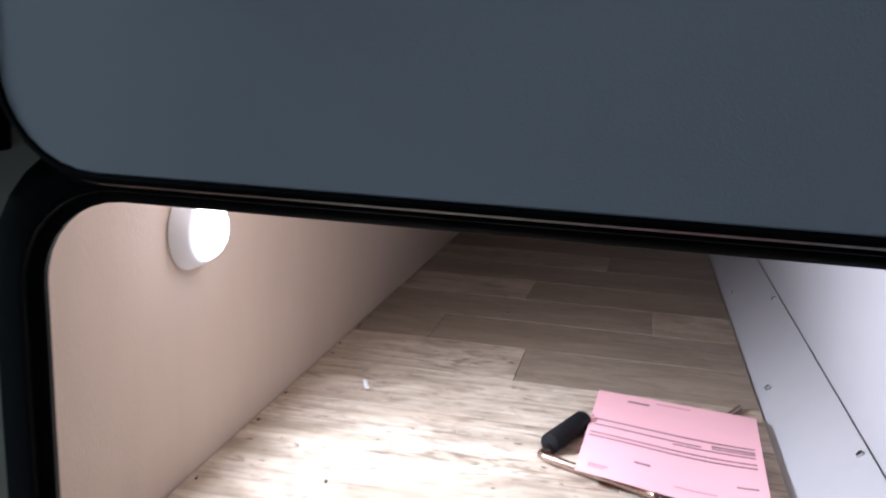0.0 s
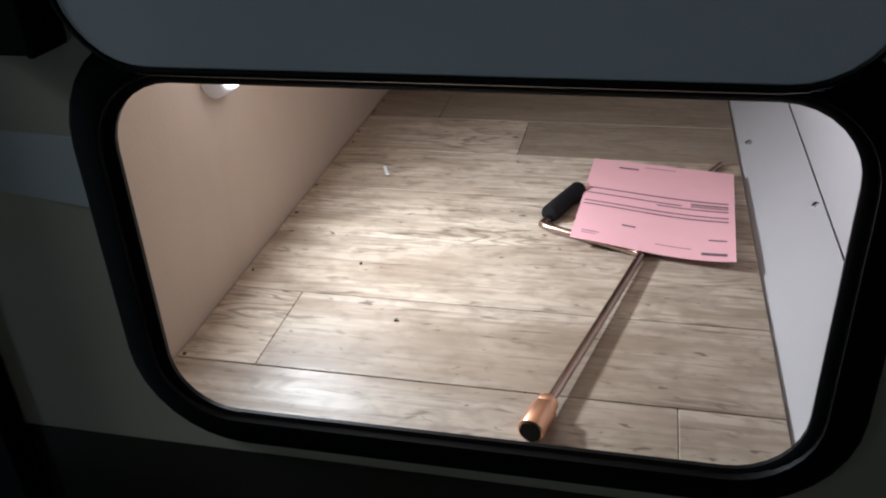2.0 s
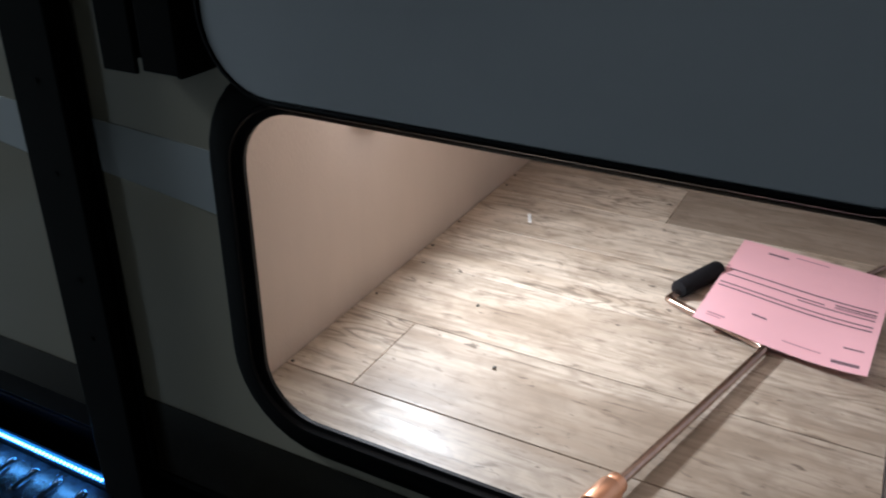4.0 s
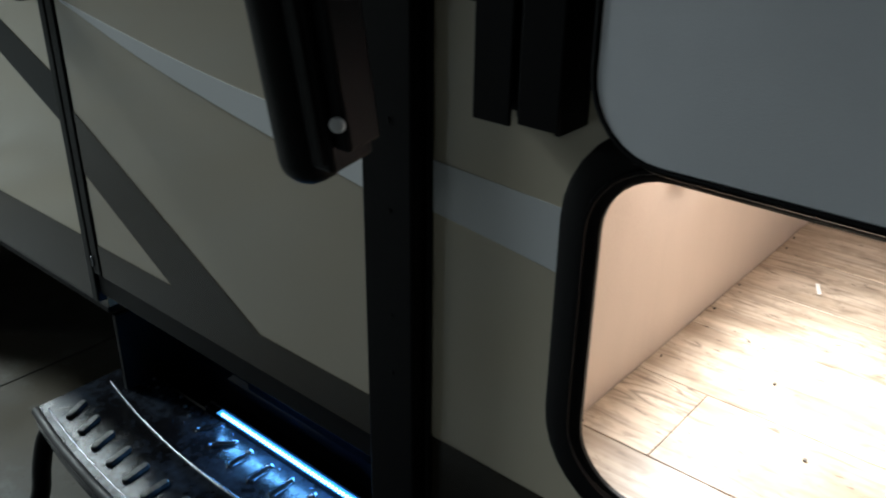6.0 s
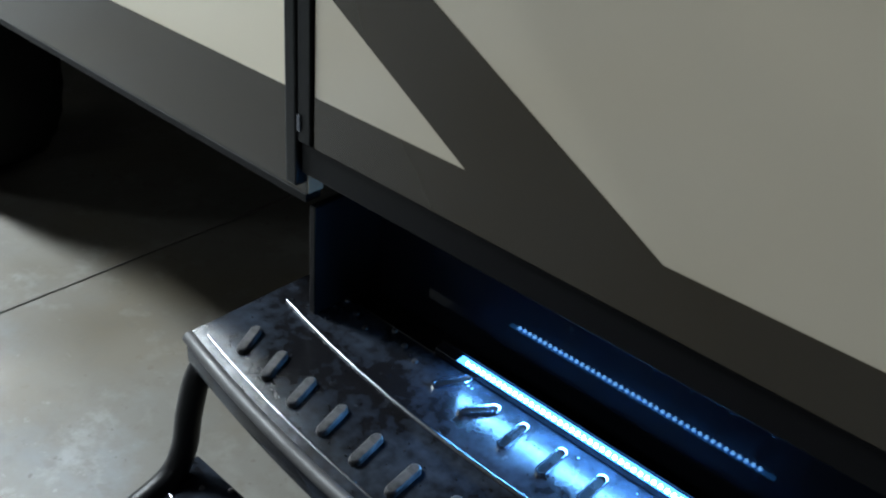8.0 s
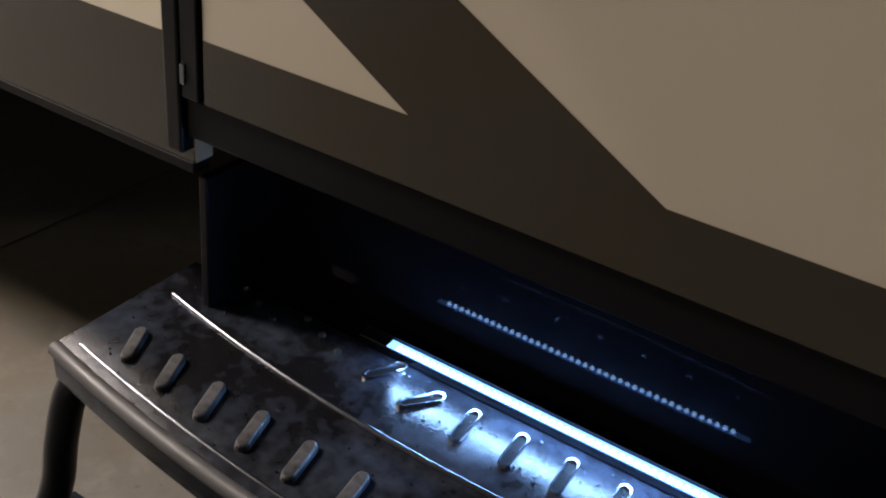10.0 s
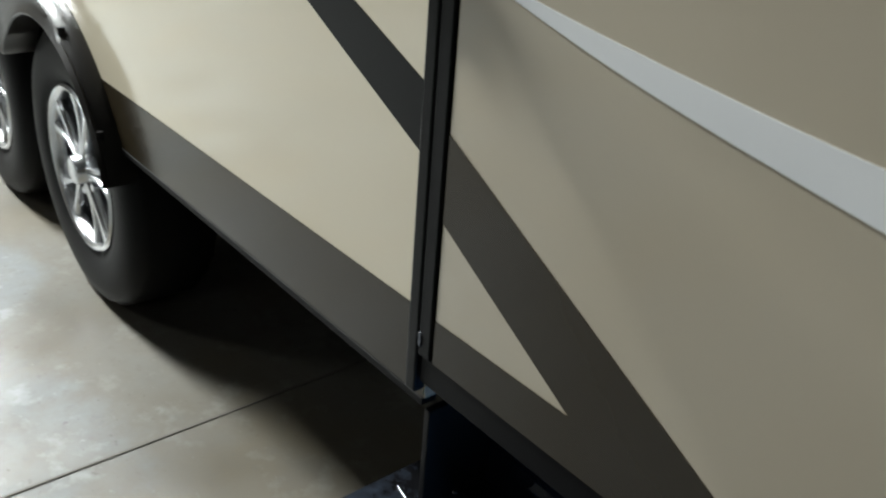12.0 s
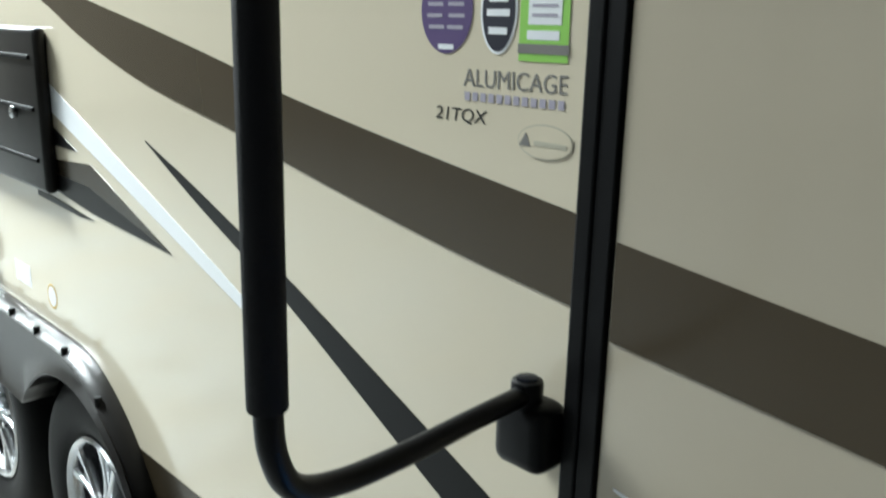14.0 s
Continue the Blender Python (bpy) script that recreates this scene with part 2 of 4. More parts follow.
LEDLENS = glow("blue_lens_bar", (0.08, 0.38, 1.0), 1.7)
PUCKGLOW = glow("puck_lens", (1.0, 0.94, 0.90), 13)
TUBEGLOW = glow("lamp_diffuser", LAMP_COLOUR, 4)
HALLWALL = mat("painted_block_wall", (0.50, 0.46, 0.40), 0.8, vary=0.2, scale=4)
HALLROOF = mat("dark_roof_sheet", (0.16, 0.16, 0.16), 0.7, vary=0.2, scale=3)
PURPLE = mat("purple_sticker", (0.10, 0.065, 0.17), 0.35)
DARKSTICKER = mat("dark_sticker", (0.022, 0.022, 0.035), 0.35)
GREEN = mat("lime_green_sticker", (0.28, 0.58, 0.10), 0.4)
LETTER = mat("grey_letter_vinyl", (0.19, 0.18, 0.17), 0.4)
LETTERBLACK = mat("black_letter_vinyl", (0.012, 0.012, 0.012), 0.4)
LETTERPALE = mat("pale_lilac_print", (0.36, 0.33, 0.40), 0.5)
BEIGEPRINT = mat("beige_badge_print", (0.44, 0.41, 0.32), 0.5)
AMBER = mat("amber_ring_print", (0.55, 0.36, 0.08), 0.4)


# ---- mesh helpers ----
def part(name, bm, material, parent=None, label="", smooth=None):
    me = bpy.data.meshes.new(name)
    bmesh.ops.recalc_face_normals(bm, faces=bm.faces)
    bm.to_mesh(me)
    bm.free()
    me.materials.append(material)
    if smooth:
        me.polygons.foreach_set("use_smooth", [True] * len(me.polygons))
        me.set_sharp_from_angle(angle=radians(smooth))
    ob = new(name, me)
    if parent:
        ob.parent = parent
    if label:
        ob["label"] = label
    return ob


def empty(name, label, category, group="", kind=""):
    return tagged(new(name), label, category, group, kind)


def box(x0, x1, y0, y1, z0, z1, bevel=0.0, bm=None, seg=2):
    bm = bm or bmesh.new()
    made = bmesh.ops.create_cube(bm, size=1, matrix=Matrix.Translation(((x0 + x1) / 2, (y0 + y1) / 2, (z0 + z1) / 2)) @ Matrix.Diagonal((x1 - x0, y1 - y0, z1 - z0, 1)))
    if bevel:
        edges = {e for v in made["verts"] for e in v.link_edges}
        bmesh.ops.bevel(bm, geom=list(edges), offset=bevel, segments=seg, affect="EDGES", profile=0.5)
    return bm


def cylinder(a, b, r, seg=20, r2=None, bm=None, bevel=0.0):
    bm = bm or bmesh.new()
    a, b = Vector(a), Vector(b)
    m = Matrix.Translation((a + b) / 2) @ (b - a).to_track_quat("Z", "Y").to_matrix().to_4x4()
    made = bmesh.ops.create_cone(bm, cap_ends=True, segments=seg, radius1=r, radius2=r if r2 is None else r2, depth=(b - a).length, matrix=m)
    if bevel:
        edges = {e for v in made["verts"] for e in v.link_edges if any(len(f.verts) > 4 for f in e.link_faces)}
        bmesh.ops.bevel(bm, geom=list(edges), offset=bevel, segments=2, affect="EDGES", profile=0.5)
    return bm


def tube(points, r, seg=14, bm=None, cap=True):
    """A round bar along a line of points."""
    bm = bm or bmesh.new()
    pts = [Vector(p) for p in points]
    rings, up = [], None
    for i, p in enumerate(pts):
        d = (pts[min(i + 1, len(pts) - 1)] - pts[max(i - 1, 0)]).normalized()
        if up is None:
            up = d.orthogonal().normalized()
        up = (up - d * up.dot(d)).normalized()
        side = d.cross(up)
        rings.append([bm.verts.new(p + r * (math.cos(k * math.tau / seg) * up + math.sin(k * math.tau / seg) * side)) for k in range(seg)])
    for a, b in zip(rings, rings[1:]):
        for k in range(seg):
            bm.faces.new((a[k], a[(k + 1) % seg], b[(k + 1) % seg], b[k]))
    if cap:
        bm.faces.new(rings[0][::-1])
        bm.faces.new(rings[-1])
    return bm


def smooth_line(points, n=8):
    """Catmull-Rom through the points."""
    p = [Vector(q) for q in points]
    p = [2 * p[0] - p[1], *p, 2 * p[-1] - p[-2]]
    out = []
    for a, b, c, d in zip(p, p[1:], p[2:], p[3:]):
        for k in range(n):
            t = k / n
            out.append(0.5 * (2 * b + (c - a) * t + (2 * a - 5 * b + 4 * c - d) * t * t + (3 * b - a - 3 * c + d) * t ** 3))
    return out + [p[-2]]


def rounded(x0, x1, z0, z1, r, n=8):
    """Outline of a rectangle with round corners in the wall's plane, as (x, z)."""
    pts = []
    for cx, cz, start in ((x1 - r, z1 - r, 0), (x0 + r, z1 - r, 90), (x0 + r, z0 + r, 180), (x1 - r, z0 + r, 270)):
        for k in range(n + 1):
            a = radians(start + 90 * k / n)
            pts.append((cx + r * math.cos(a), cz + r * math.sin(a)))
    return pts


def swept_frame(x0, x1, z0, z1, r, profile, close=False, n=8):
    """A frame round a rounded rectangle. profile: (inset, y) pairs, from the outside inwards; close: ends in a flat panel."""
    bm = bmesh.new()
    loops = []
    for d, y in profile:
        loops.append([bm.verts.new((x, y, z)) for x, z in rounded(x0 + d, x1 - d, z0 + d, z1 - d, max(r - d, 0.004), n)])
    pairs = list(zip(loops, loops[1:])) + ([] if close else [(loops[-1], loops[0])])
    for a, b in pairs:
        for k in range(len(a)):
            bm.faces.new((a[k], a[(k + 1) % len(a)], b[(k + 1) % len(a)], b[k]))
    if close:
        bm.faces.new(loops[-1])
        bm.faces.new(loops[0][::-1])
    return bm


def flat(outline, y0, y1):
    """A sheet of an (x, z) outline, from y0 to y1."""
    bm = bmesh.new()
    a = [bm.verts.new((x, y0, z)) for x, z in outline]
    b = [bm.verts.new((x, y1, z)) for x, z in outline]
    bm.faces.new(a)
    bm.faces.new(b[::-1])
    for k in range(len(a)):
        bm.faces.new((a[k], a[(k + 1) % len(a)], b[(k + 1) % len(a)], b[k]))
    bmesh.ops.triangulate(bm, faces=[f for f in bm.faces if len(f.verts) > 4])
    return bm


def strip(top, bottom, y0, y1, n=6):
    """A stripe between two curved edges, each a line of (x, z) with as many points."""
    t = smooth_line([(x, 0, z) for x, z in top], n)
    b = smooth_line([(x, 0, z) for x, z in bottom], n)
    bm = bmesh.new()
    rows = []
    for p, q in zip(t, b):
        rows.append([bm.verts.new((p.x, y0, p.z)), bm.verts.new((q.x, y0, q.z)), bm.verts.new((q.x, y1, q.z)), bm.verts.new((p.x, y1, p.z))])
    for a, c in zip(rows, rows[1:]):
        for k in range(4):
            bm.faces.new((a[k], a[(k + 1) % 4], c[(k + 1) % 4], c[k]))
    bm.faces.new(rows[0])
    bm.faces.new(rows[-1][::-1])
    bmesh.ops.remove_doubles(bm, verts=bm.verts, dist=1e-5)
    return bm


def lettering(name, text, height, x, z, y, material, parent, width=None, shear=0.0, label=""):
    """Cut vinyl letters on the wall, in the built-in font, as a mesh."""
    cu = bpy.data.curves.new(name, "FONT")
    cu.body, cu.size, cu.extrude, cu.shear = text, height / 0.7, 0.0001, shear
    tmp = new(name, cu)
    bpy.context.view_layer.update()
    me = bpy.data.meshes.new_from_object(tmp.evaluated_get(bpy.context.evaluated_depsgraph_get()))
    bpy.data.objects.remove(tmp)
    xs = [v.co.x for v in me.vertices]
    k = width / (max(xs) - min(xs)) if width else 1.0
    me.transform(Matrix.Diagonal((k, 1, 1, 1)))
    me.transform(pose(x, y, z, 90))
    me.materials.clear()
    me.materials.append(material)
    ob = new(name, me)
    ob.parent = parent
    if label:
        ob["label"] = label
    return ob


# ---- the hall ----
GZ = 0.04
ground = bmesh.new()
bmesh.ops.create_grid(ground, x_segments=2, y_segments=2, size=60, matrix=Matrix.Translation((0, 0, GZ)))
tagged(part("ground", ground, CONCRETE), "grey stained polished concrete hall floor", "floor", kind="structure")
for jx in (-7.7, -1.62, 4.46):
    tagged(part("floor_joint", box(jx - 0.003, jx + 0.003, -13.9, 13.9, GZ - 0.01, GZ + 0.0025), JOINT), "thin dark saw-cut joint in the concrete floor", "floor joint", kind="structure")
for jy in (-5.2,):
    tagged(part("floor_joint", box(-15.9, 15.9, jy - 0.003, jy + 0.003, GZ - 0.01, GZ + 0.0025), JOINT), "thin dark saw-cut joint in the concrete floor", "floor joint", kind="structure")
for nm, b in (("wall_south", (-16.2, 16.2, -14.2, -14, 0, 4.3)), ("wall_north", (-16.2, 16.2, 14, 14.2, 0, 4.3)), ("wall_west", (-16.2, -16, -14, 14, 0, 4.3)), ("wall_east", (16, 16.2, -14, 14, 0, 4.3))):
    tagged(part(nm, box(*b), HALLWALL), "plain beige painted hall wall", "wall", kind="structure")
tagged(part("ceiling", box(-16.2, 16.2, -14.2, 14.2, 4.3, 4.5), HALLROOF), "dark sheet ceiling of the hall", "ceiling", kind="structure")
for lx, ly, _ in HALL_LAMPS:
    unit = empty("ceiling_lamp", "white fluorescent ceiling lamp hung in the hall", "ceiling lamp", "lamps in the hall")
    unit.location = (lx, ly, 4.1)
    part("housing", box(-1.24, 1.24, -0.38, 0.38, 0.0, 0.2, 0.01), HALLWALL, unit)
    part("diffuser", box(-1.2, 1.2, -0.35, 0.35, -0.012, -0.002, 0.003), TUBEGLOW, unit)

# ---- the travel trailer ----
trailer = empty("travel_trailer", "cream travel trailer with brown and white stripes, parked indoors", "travel trailer")
X0, X1, TOP, LOW = -4.6, 2.6, 2.95, 0.557
OX0, OX1, OZ0, OZ1, ORAD = 0.058, 0.638, 0.7385, 1.069, 0.064

# side wall: outline with the wheel notch below and the hatch opening
bm = bmesh.new()
outer = [(X0, LOW), (-3.37, LOW), (-3.35, 0.607), (-3.275, 0.68), (-3.165, 0.765), (-2.13, 0.765), (-2.02, 0.68), (-1.945, 0.607), (-1.925, LOW), (-0.903, LOW), (-0.903, 0.60), (-0.225, 0.60), (-0.225, LOW), (X1, LOW), (X1, TOP), (X0, TOP)]
hole = rounded(OX0 - 0.040, OX1 + 0.040, OZ0 - 0.044, OZ1 + 0.038, ORAD + 0.034)
edges = []
for loop in (outer, hole):
    vs = [bm.verts.new((x, 0, z)) for x, z in loop]
    edges += [bm.edges.new((vs[k], vs[(k + 1) % len(vs)])) for k in range(len(vs))]
bmesh.ops.triangle_fill(bm, use_beauty=True, use_dissolve=False, edges=edges)
made = bmesh.ops.extrude_face_region(bm, geom=bm.faces[:])
bmesh.ops.translate(bm, vec=(0, 0.022, 0), verts=[v for v in made["geom"] if isinstance(v, bmesh.types.BMVert)])
part("side_wall", bm, CREAM, trailer, "glossy cream fibreglass side wall")
part("far_side_wall", box(X0, X1, 2.395, 2.44, LOW, TOP), CREAM, trailer)
part("rear_wall", box(X0 + 0.002, X0 + 0.045, 0.047, 2.393, LOW, TOP - 0.002), CREAM, trailer)
part("front_wall", box(X1 - 0.045, X1 - 0.002, 0.047, 2.393, LOW, TOP - 0.002), CREAM, trailer)
part("roof", box(X0 - 0.02, X1 + 0.02, -0.02, 2.46, TOP + 0.002, TOP + 0.06, 0.01), CREAM, trailer)
bm = box(X0 + 0.05, -3.53, 0.05, 2.39, LOW + 0.002, LOW + 0.018)
box(-1.87, X1 - 0.05, 0.05, 2.39, LOW + 0.002, LOW + 0.018, bm=bm)
box(-3.53, -1.87, 0.40, 2.04, LOW + 0.002, LOW + 0.018, bm=bm)
part("underbelly", bm, RUBBER, trailer, "black corrugated underbelly sheet")
bm = box(-3.55, -1.85, 0.385, 0.395, LOW - 0.06, 0.80)
box(-3.55, -1.85, 0.046, 0.384, 0.80, 0.81, bm=bm)
part("wheel_well", bm, RUBBER, trailer)
for ry in (0.42, 1.95):
    part("chassis_rail", box(X0 + 0.1, X1, ry, ry + 0.06, 0.42, LOW, 0.006), BLACK, trailer)
for ax in (-2.250, -3.045):
    part("axle", cylinder((ax, 0.2, 0.385), (ax, 2.24, 0.385), 0.035), BLACK, trailer)

# lower brown band, left and right of the entry door
part("skirt_band", flat([(X0, LOW), (-3.372, LOW), (-3.352, 0.607), (-3.277, 0.681), (X0, 0.681)], -0.0013, -0.0003), BROWN, trailer, "dark brown lower band")
part("skirt_band", flat([(-1.923, LOW), (-0.905, LOW), (-0.905, 0.681), (-2.018, 0.681), (-1.943, 0.607)], -0.0013, -0.0003), BROWN, trailer, "dark brown lower band")
part("skirt_band", box(-0.153, X1, -0.0013, -0.0003, LOW, 0.668), BROWN, trailer, "dark brown lower band")
for xa, xb in ((X0, -3.375), (-1.92, -0.905), (-0.223, X1)):
    part("skirt_moulding", box(xa, xb, -0.003, 0.02, LOW - 0.012, LOW - 0.001, 0.001), RUBBER, trailer)

# wall stripes
part("stripe", strip([(-0.153, 1.019), (-0.07, 1.015), (0.02, 1.010)], [(-0.153, 0.962), (-0.07, 0.953), (0.02, 0.942)], -0.0013, -0.0003), WHITE, trailer, "white stripe")
part("stripe", strip([(-1.887, 1.321), (-1.720, 1.266), (-1.567, 1.212), (-1.440, 1.168), (-1.144, 1.047), (-0.922, 0.953)], [(-1.887, 1.319), (-1.730, 1.247), (-1.575, 1.183), (-1.438, 1.127), (-1.160, 0.987), (-0.922, 0.870)], -0.0013, -0.0003), CHARCOAL, trailer, "charcoal spear-shaped stripe")
part("stripe", strip([(-3.2, 1.745), (-2.6, 1.655), (-2.329, 1.605), (-2.086, 1.558), (-1.830, 1.512), (-1.570, 1.462), (-1.439, 1.432), (-1.158, 1.387), (-0.922, 1.353)], [(-3.2, 1.730), (-2.6, 1.640), (-2.329, 1.559), (-2.129, 1.488), (-1.880, 1.421), (-1.576, 1.368), (-1.442, 1.339), (-1.154, 1.289), (-0.922, 1.258)], -0.0013, -0.0003), SWOOSH, trailer, "brown swoosh stripe")
part("stripe", strip([(-0.153, 1.275), (0.4, 1.24), (1.2, 1.20)], [(-0.153, 1.187), (0.4, 1.15), (1.2, 1.12)], -0.0013, -0.0003), SWOOSH, trailer, "brown swoosh stripe")
part("stripe", strip([(-2.60, 1.492), (-2.387, 1.413), (-1.950, 1.252), (-1.573, 1.111), (-1.512, 1.064)], [(-2.60, 1.418), (-2.386, 1.350), (-1.960, 1.213), (-1.580, 1.090), (-1.512, 1.062)], -0.0013, -0.0003), WHITE, trailer, "bright white tapering stripe")
part("stripe", flat([(-2.206, 1.263), (-2.46, 1.340), (-2.46, 1.261)], -0.0013, -0.0003), CHARCOAL, trailer, "charcoal arrow decal")
part("stripe", flat([(-1.809, 1.129), (-2.030, 1.171), (-2.160, 1.196), (-2.46, 1.204), (-2.46, 1.174), (-2.139, 1.143)], -0.0013, -0.0003), CHARCOAL, trailer, "charcoal arrow decal")
part("stripe", flat([(-1.809, 1.1295), (-2.143, 1.244), (-2.46, 1.224), (-2.46, 1.2045), (-2.160, 1.1965), (-2.030, 1.1715)], -0.0013, -0.0003), BROWN, trailer, "dark brown upper half of the arrow decal")
part("stripe", flat([(-2.144, 1.130), (-2.46, 1.152), (-2.46, 1.134), (-2.209, 1.125)], -0.0013, -0.0003), CHARCOAL, trailer, "charcoal arrow decal")

# entry door with its stripes
DX0, DX1, DY = -0.879, -0.2265, -0.014
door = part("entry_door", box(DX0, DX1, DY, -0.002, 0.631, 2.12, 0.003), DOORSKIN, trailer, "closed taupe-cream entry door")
part("stripe", box(DX0 + 0.003, DX1 - 0.003, DY - 0.0013, DY - 0.0003, 0.6315, 0.692), BROWN, door, "dark brown lower band")
part("stripe", strip([(-0.858, 1.095), (-0.66, 1.0645), (-0.44, 1.0385), (DX1, 1.026)], [(-0.858, 1.092), (-0.66, 1.041), (-0.44, 0.9995), (DX1, 0.967)], DY - 0.0013, DY - 0.0003), WHITE, door, "white stripe tapering to a point")
part("stripe", flat([(DX0 + 0.003, 0.923), (-0.450, 0.692), (-0.661, 0.692), (DX0 + 0.003, 0.819)], DY - 0.0013, DY - 0.0003), BROWN, door, "dark brown diagonal stripe")
part("stripe", strip([(DX0 + 0.003, 1.340), (-0.636, 1.309), (-0.45, 1.288), (DX1, 1.270)], [(DX0 + 0.003, 1.243), (-0.623, 1.217), (-0.45, 1.199), (DX1, 1.182)], DY - 0.0013, DY - 0.0003), SWOOSH, door, "brown swoosh stripe")

# door frame: narrow latch side, wide hinge side with screws
frame_latch = part("door_frame", box(-0.924, -0.904, -0.018, -0.0005, 0.572, 2.16, 0.003), BLACK, trailer, "black door frame, latch side")
part("inner_flange", box(-0.9035, -0.882, -0.0165, -0.0005, 0.631, 2.14, 0.002), BLACK, frame_latch)
part("bottom_clip", box(-0.903, -0.897, -0.0185, -0.016, 0.645, 0.665, 0.001), TREADEDGE, frame_latch)
part("threshold", box(-0.902, -0.2265, -0.012, -0.0015, 0.590, 0.6295, 0.002), HATCHBLACK, trailer, "black threshold plate below the door")
frame_hinge = part("door_frame", box(-0.226, -0.153, -0.028, -0.0005, 0.50, 2.16, 0.003), HATCHBLACK, trailer, "wide black door frame, hinge side")
part("seal", cylinder((-0.1495, -0.005, 0.56), (-0.1495, -0.005, 2.16), 0.0035, 10), RUBBER, frame_hinge)
for sz in (0.755, 0.832, 0.96, 1.06, 1.2, 1.35, 1.5, 1.7, 1.9):
    part("screw", cylinder((-0.185, -0.0275, sz), (-0.185, -0.0295, sz), 0.003, 8), RUBBER, frame_hinge)
part("top_frame", box(-0.926, -0.153, -0.030, -0.0005, 2.162, 2.20, 0.003), BLACK, trailer)

# luggage hatch: frame in the wall and the lid folded up against it
hatch_frame = part("hatch_frame", swept_frame(OX0 - 0.046, OX1 + 0.046, OZ0 - 0.052, OZ1 + 0.044, ORAD + 0.044,
                   [(0.0, -0.0005), (0.001, -0.008), (0.006, -0.012), (0.018, -0.015), (0.034, -0.0185), (0.041, -0.0175), (0.046, -0.013), (0.0455, -0.008), (0.036, -0.0005)]), HATCHBLACK, trailer, "black hatch frame with rounded corners", 40)
part("bulb_seal", swept_frame(OX0 - 0.016, OX1 + 0.016, OZ0 - 0.016, OZ1 + 0.012, ORAD + 0.014, [(0.0, -0.017), (0.002, -0.0215), (0.005, -0.0215), (0.007, -0.016)]), HATCHBLACK, hatch_frame, "", 50)
LZ0, LZ1 = 1.0825, 1.445
lid = part("hatch_lid", swept_frame(0.0515, 0.6465, LZ0, LZ1, 0.075, [(0.0, -0.025), (0.0, -0.042), (0.002, -0.0455), (0.005, -0.0465), (0.0070, -0.044), (0.008, -0.042)], close=True), HATCHBLACK, trailer, "open hatch lid folded up flat against the wall", 40)
part("liner_panel", swept_frame(0.0595, 0.6385, LZ0 + 0.0075, LZ1 - 0.0075, 0.064, [(0.0, -0.0415), (0.0, -0.0445), (0.001, -0.045)], close=True), GREYDOOR, lid, "grey-white inner panel of the lid")
part("hinge", cylinder((0.09, -0.024, LZ0 + 0.002), (0.60, -0.024, LZ0 + 0.002), 0.005, 14), HATCHBLACK, lid)

# luggage compartment
CX0, CX1, CY1, CZ0, CZ1 = -0.018, 0.649, 2.34, 0.695, 1.13
LEDGE_X, LEDGE_Z = 0.723, 0.763
hold = part("luggage_compartment", box(CX0 - 0.02, CX1 + 0.02, 0.0225, CY1, CZ0 - 0.03, CZ0 - 0.008), WALLBOARD, trailer)
part("side_panel", box(CX0 - 0.012, CX0, 0.0225, CY1, CZ0 - 0.006, CZ1), LINER, hold, "beige linen-textured wall panel")
bm = bmesh.new()
slope = [(CX1, CZ0 - 0.006), (LEDGE_X, LEDGE_Z - 0.001), (LEDGE_X + 0.010, LEDGE_Z - 0.008), (CX1 + 0.012, CZ0 - 0.006)]
ends = [[bm.verts.new((x, y, z)) for x, z in slope] for y in (0.0225, CY1)]
for k in range(4):
    bm.faces.new((ends[0][k], ends[0][(k + 1) % 4], ends[1][(k + 1) % 4], ends[1][k]))
bm.faces.new(ends[0])
bm.faces.new(ends[1][::-1])
part("side_panel", bm, WALLBOARD, hold, "pale grey sloping board screwed to the floor")
part("side_panel", box(LEDGE_X + 0.002, LEDGE_X + 0.014, 0.0225, CY1, LEDGE_Z, CZ1), WALLBOARD, hold, "pale grey upper wall panel")
part("back_panel", box(CX0, LEDGE_X + 0.014, CY1 + 0.001, CY1 + 0.012, CZ0 - 0.006, CZ1), LINER, hold)
part("top_panel", box(CX0 - 0.012, LEDGE_X + 0.014, 0.0225, CY1 + 0.012, CZ1 + 0.001, CZ1 + 0.013), LINER, hold)
for sy, up in ((0.075, 0.22), (0.787, 0.20), (1.36, 0.2), (0.47, 0.90), (1.15, 0.90)):
    sx, sz = CX1 + (LEDGE_X - CX1) * up, CZ0 + (LEDGE_Z - CZ0) * up
    part("screw", cylinder((sx + 0.001, sy, sz - 0.001), (sx - 0.0016, sy, sz + 0.0016), 0.0042, 10), SCREW, hold)

puck = part("puck_lamp", cylinder((CX0 + 0.0005, PUCK[1], PUCK[2]), (CX0 + 0.022, PUCK[1], PUCK[2]), 0.047, 36, 0.036, bevel=0.004), GREYDOOR, trailer, "round white puck lamp, switched on", 40)
bm = bmesh.new()
bmesh.ops.create_uvsphere(bm, u_segments=24, v_segments=12, radius=0.0325, matrix=Matrix.Translation((CX0 + 0.0215, PUCK[1], PUCK[2])) @ Matrix.Diagonal((0.60, 1, 1, 1)))
lens = part("lens", bm, PUCKGLOW, puck, "glowing frosted lens", 60)
lens.visible_shadow = False

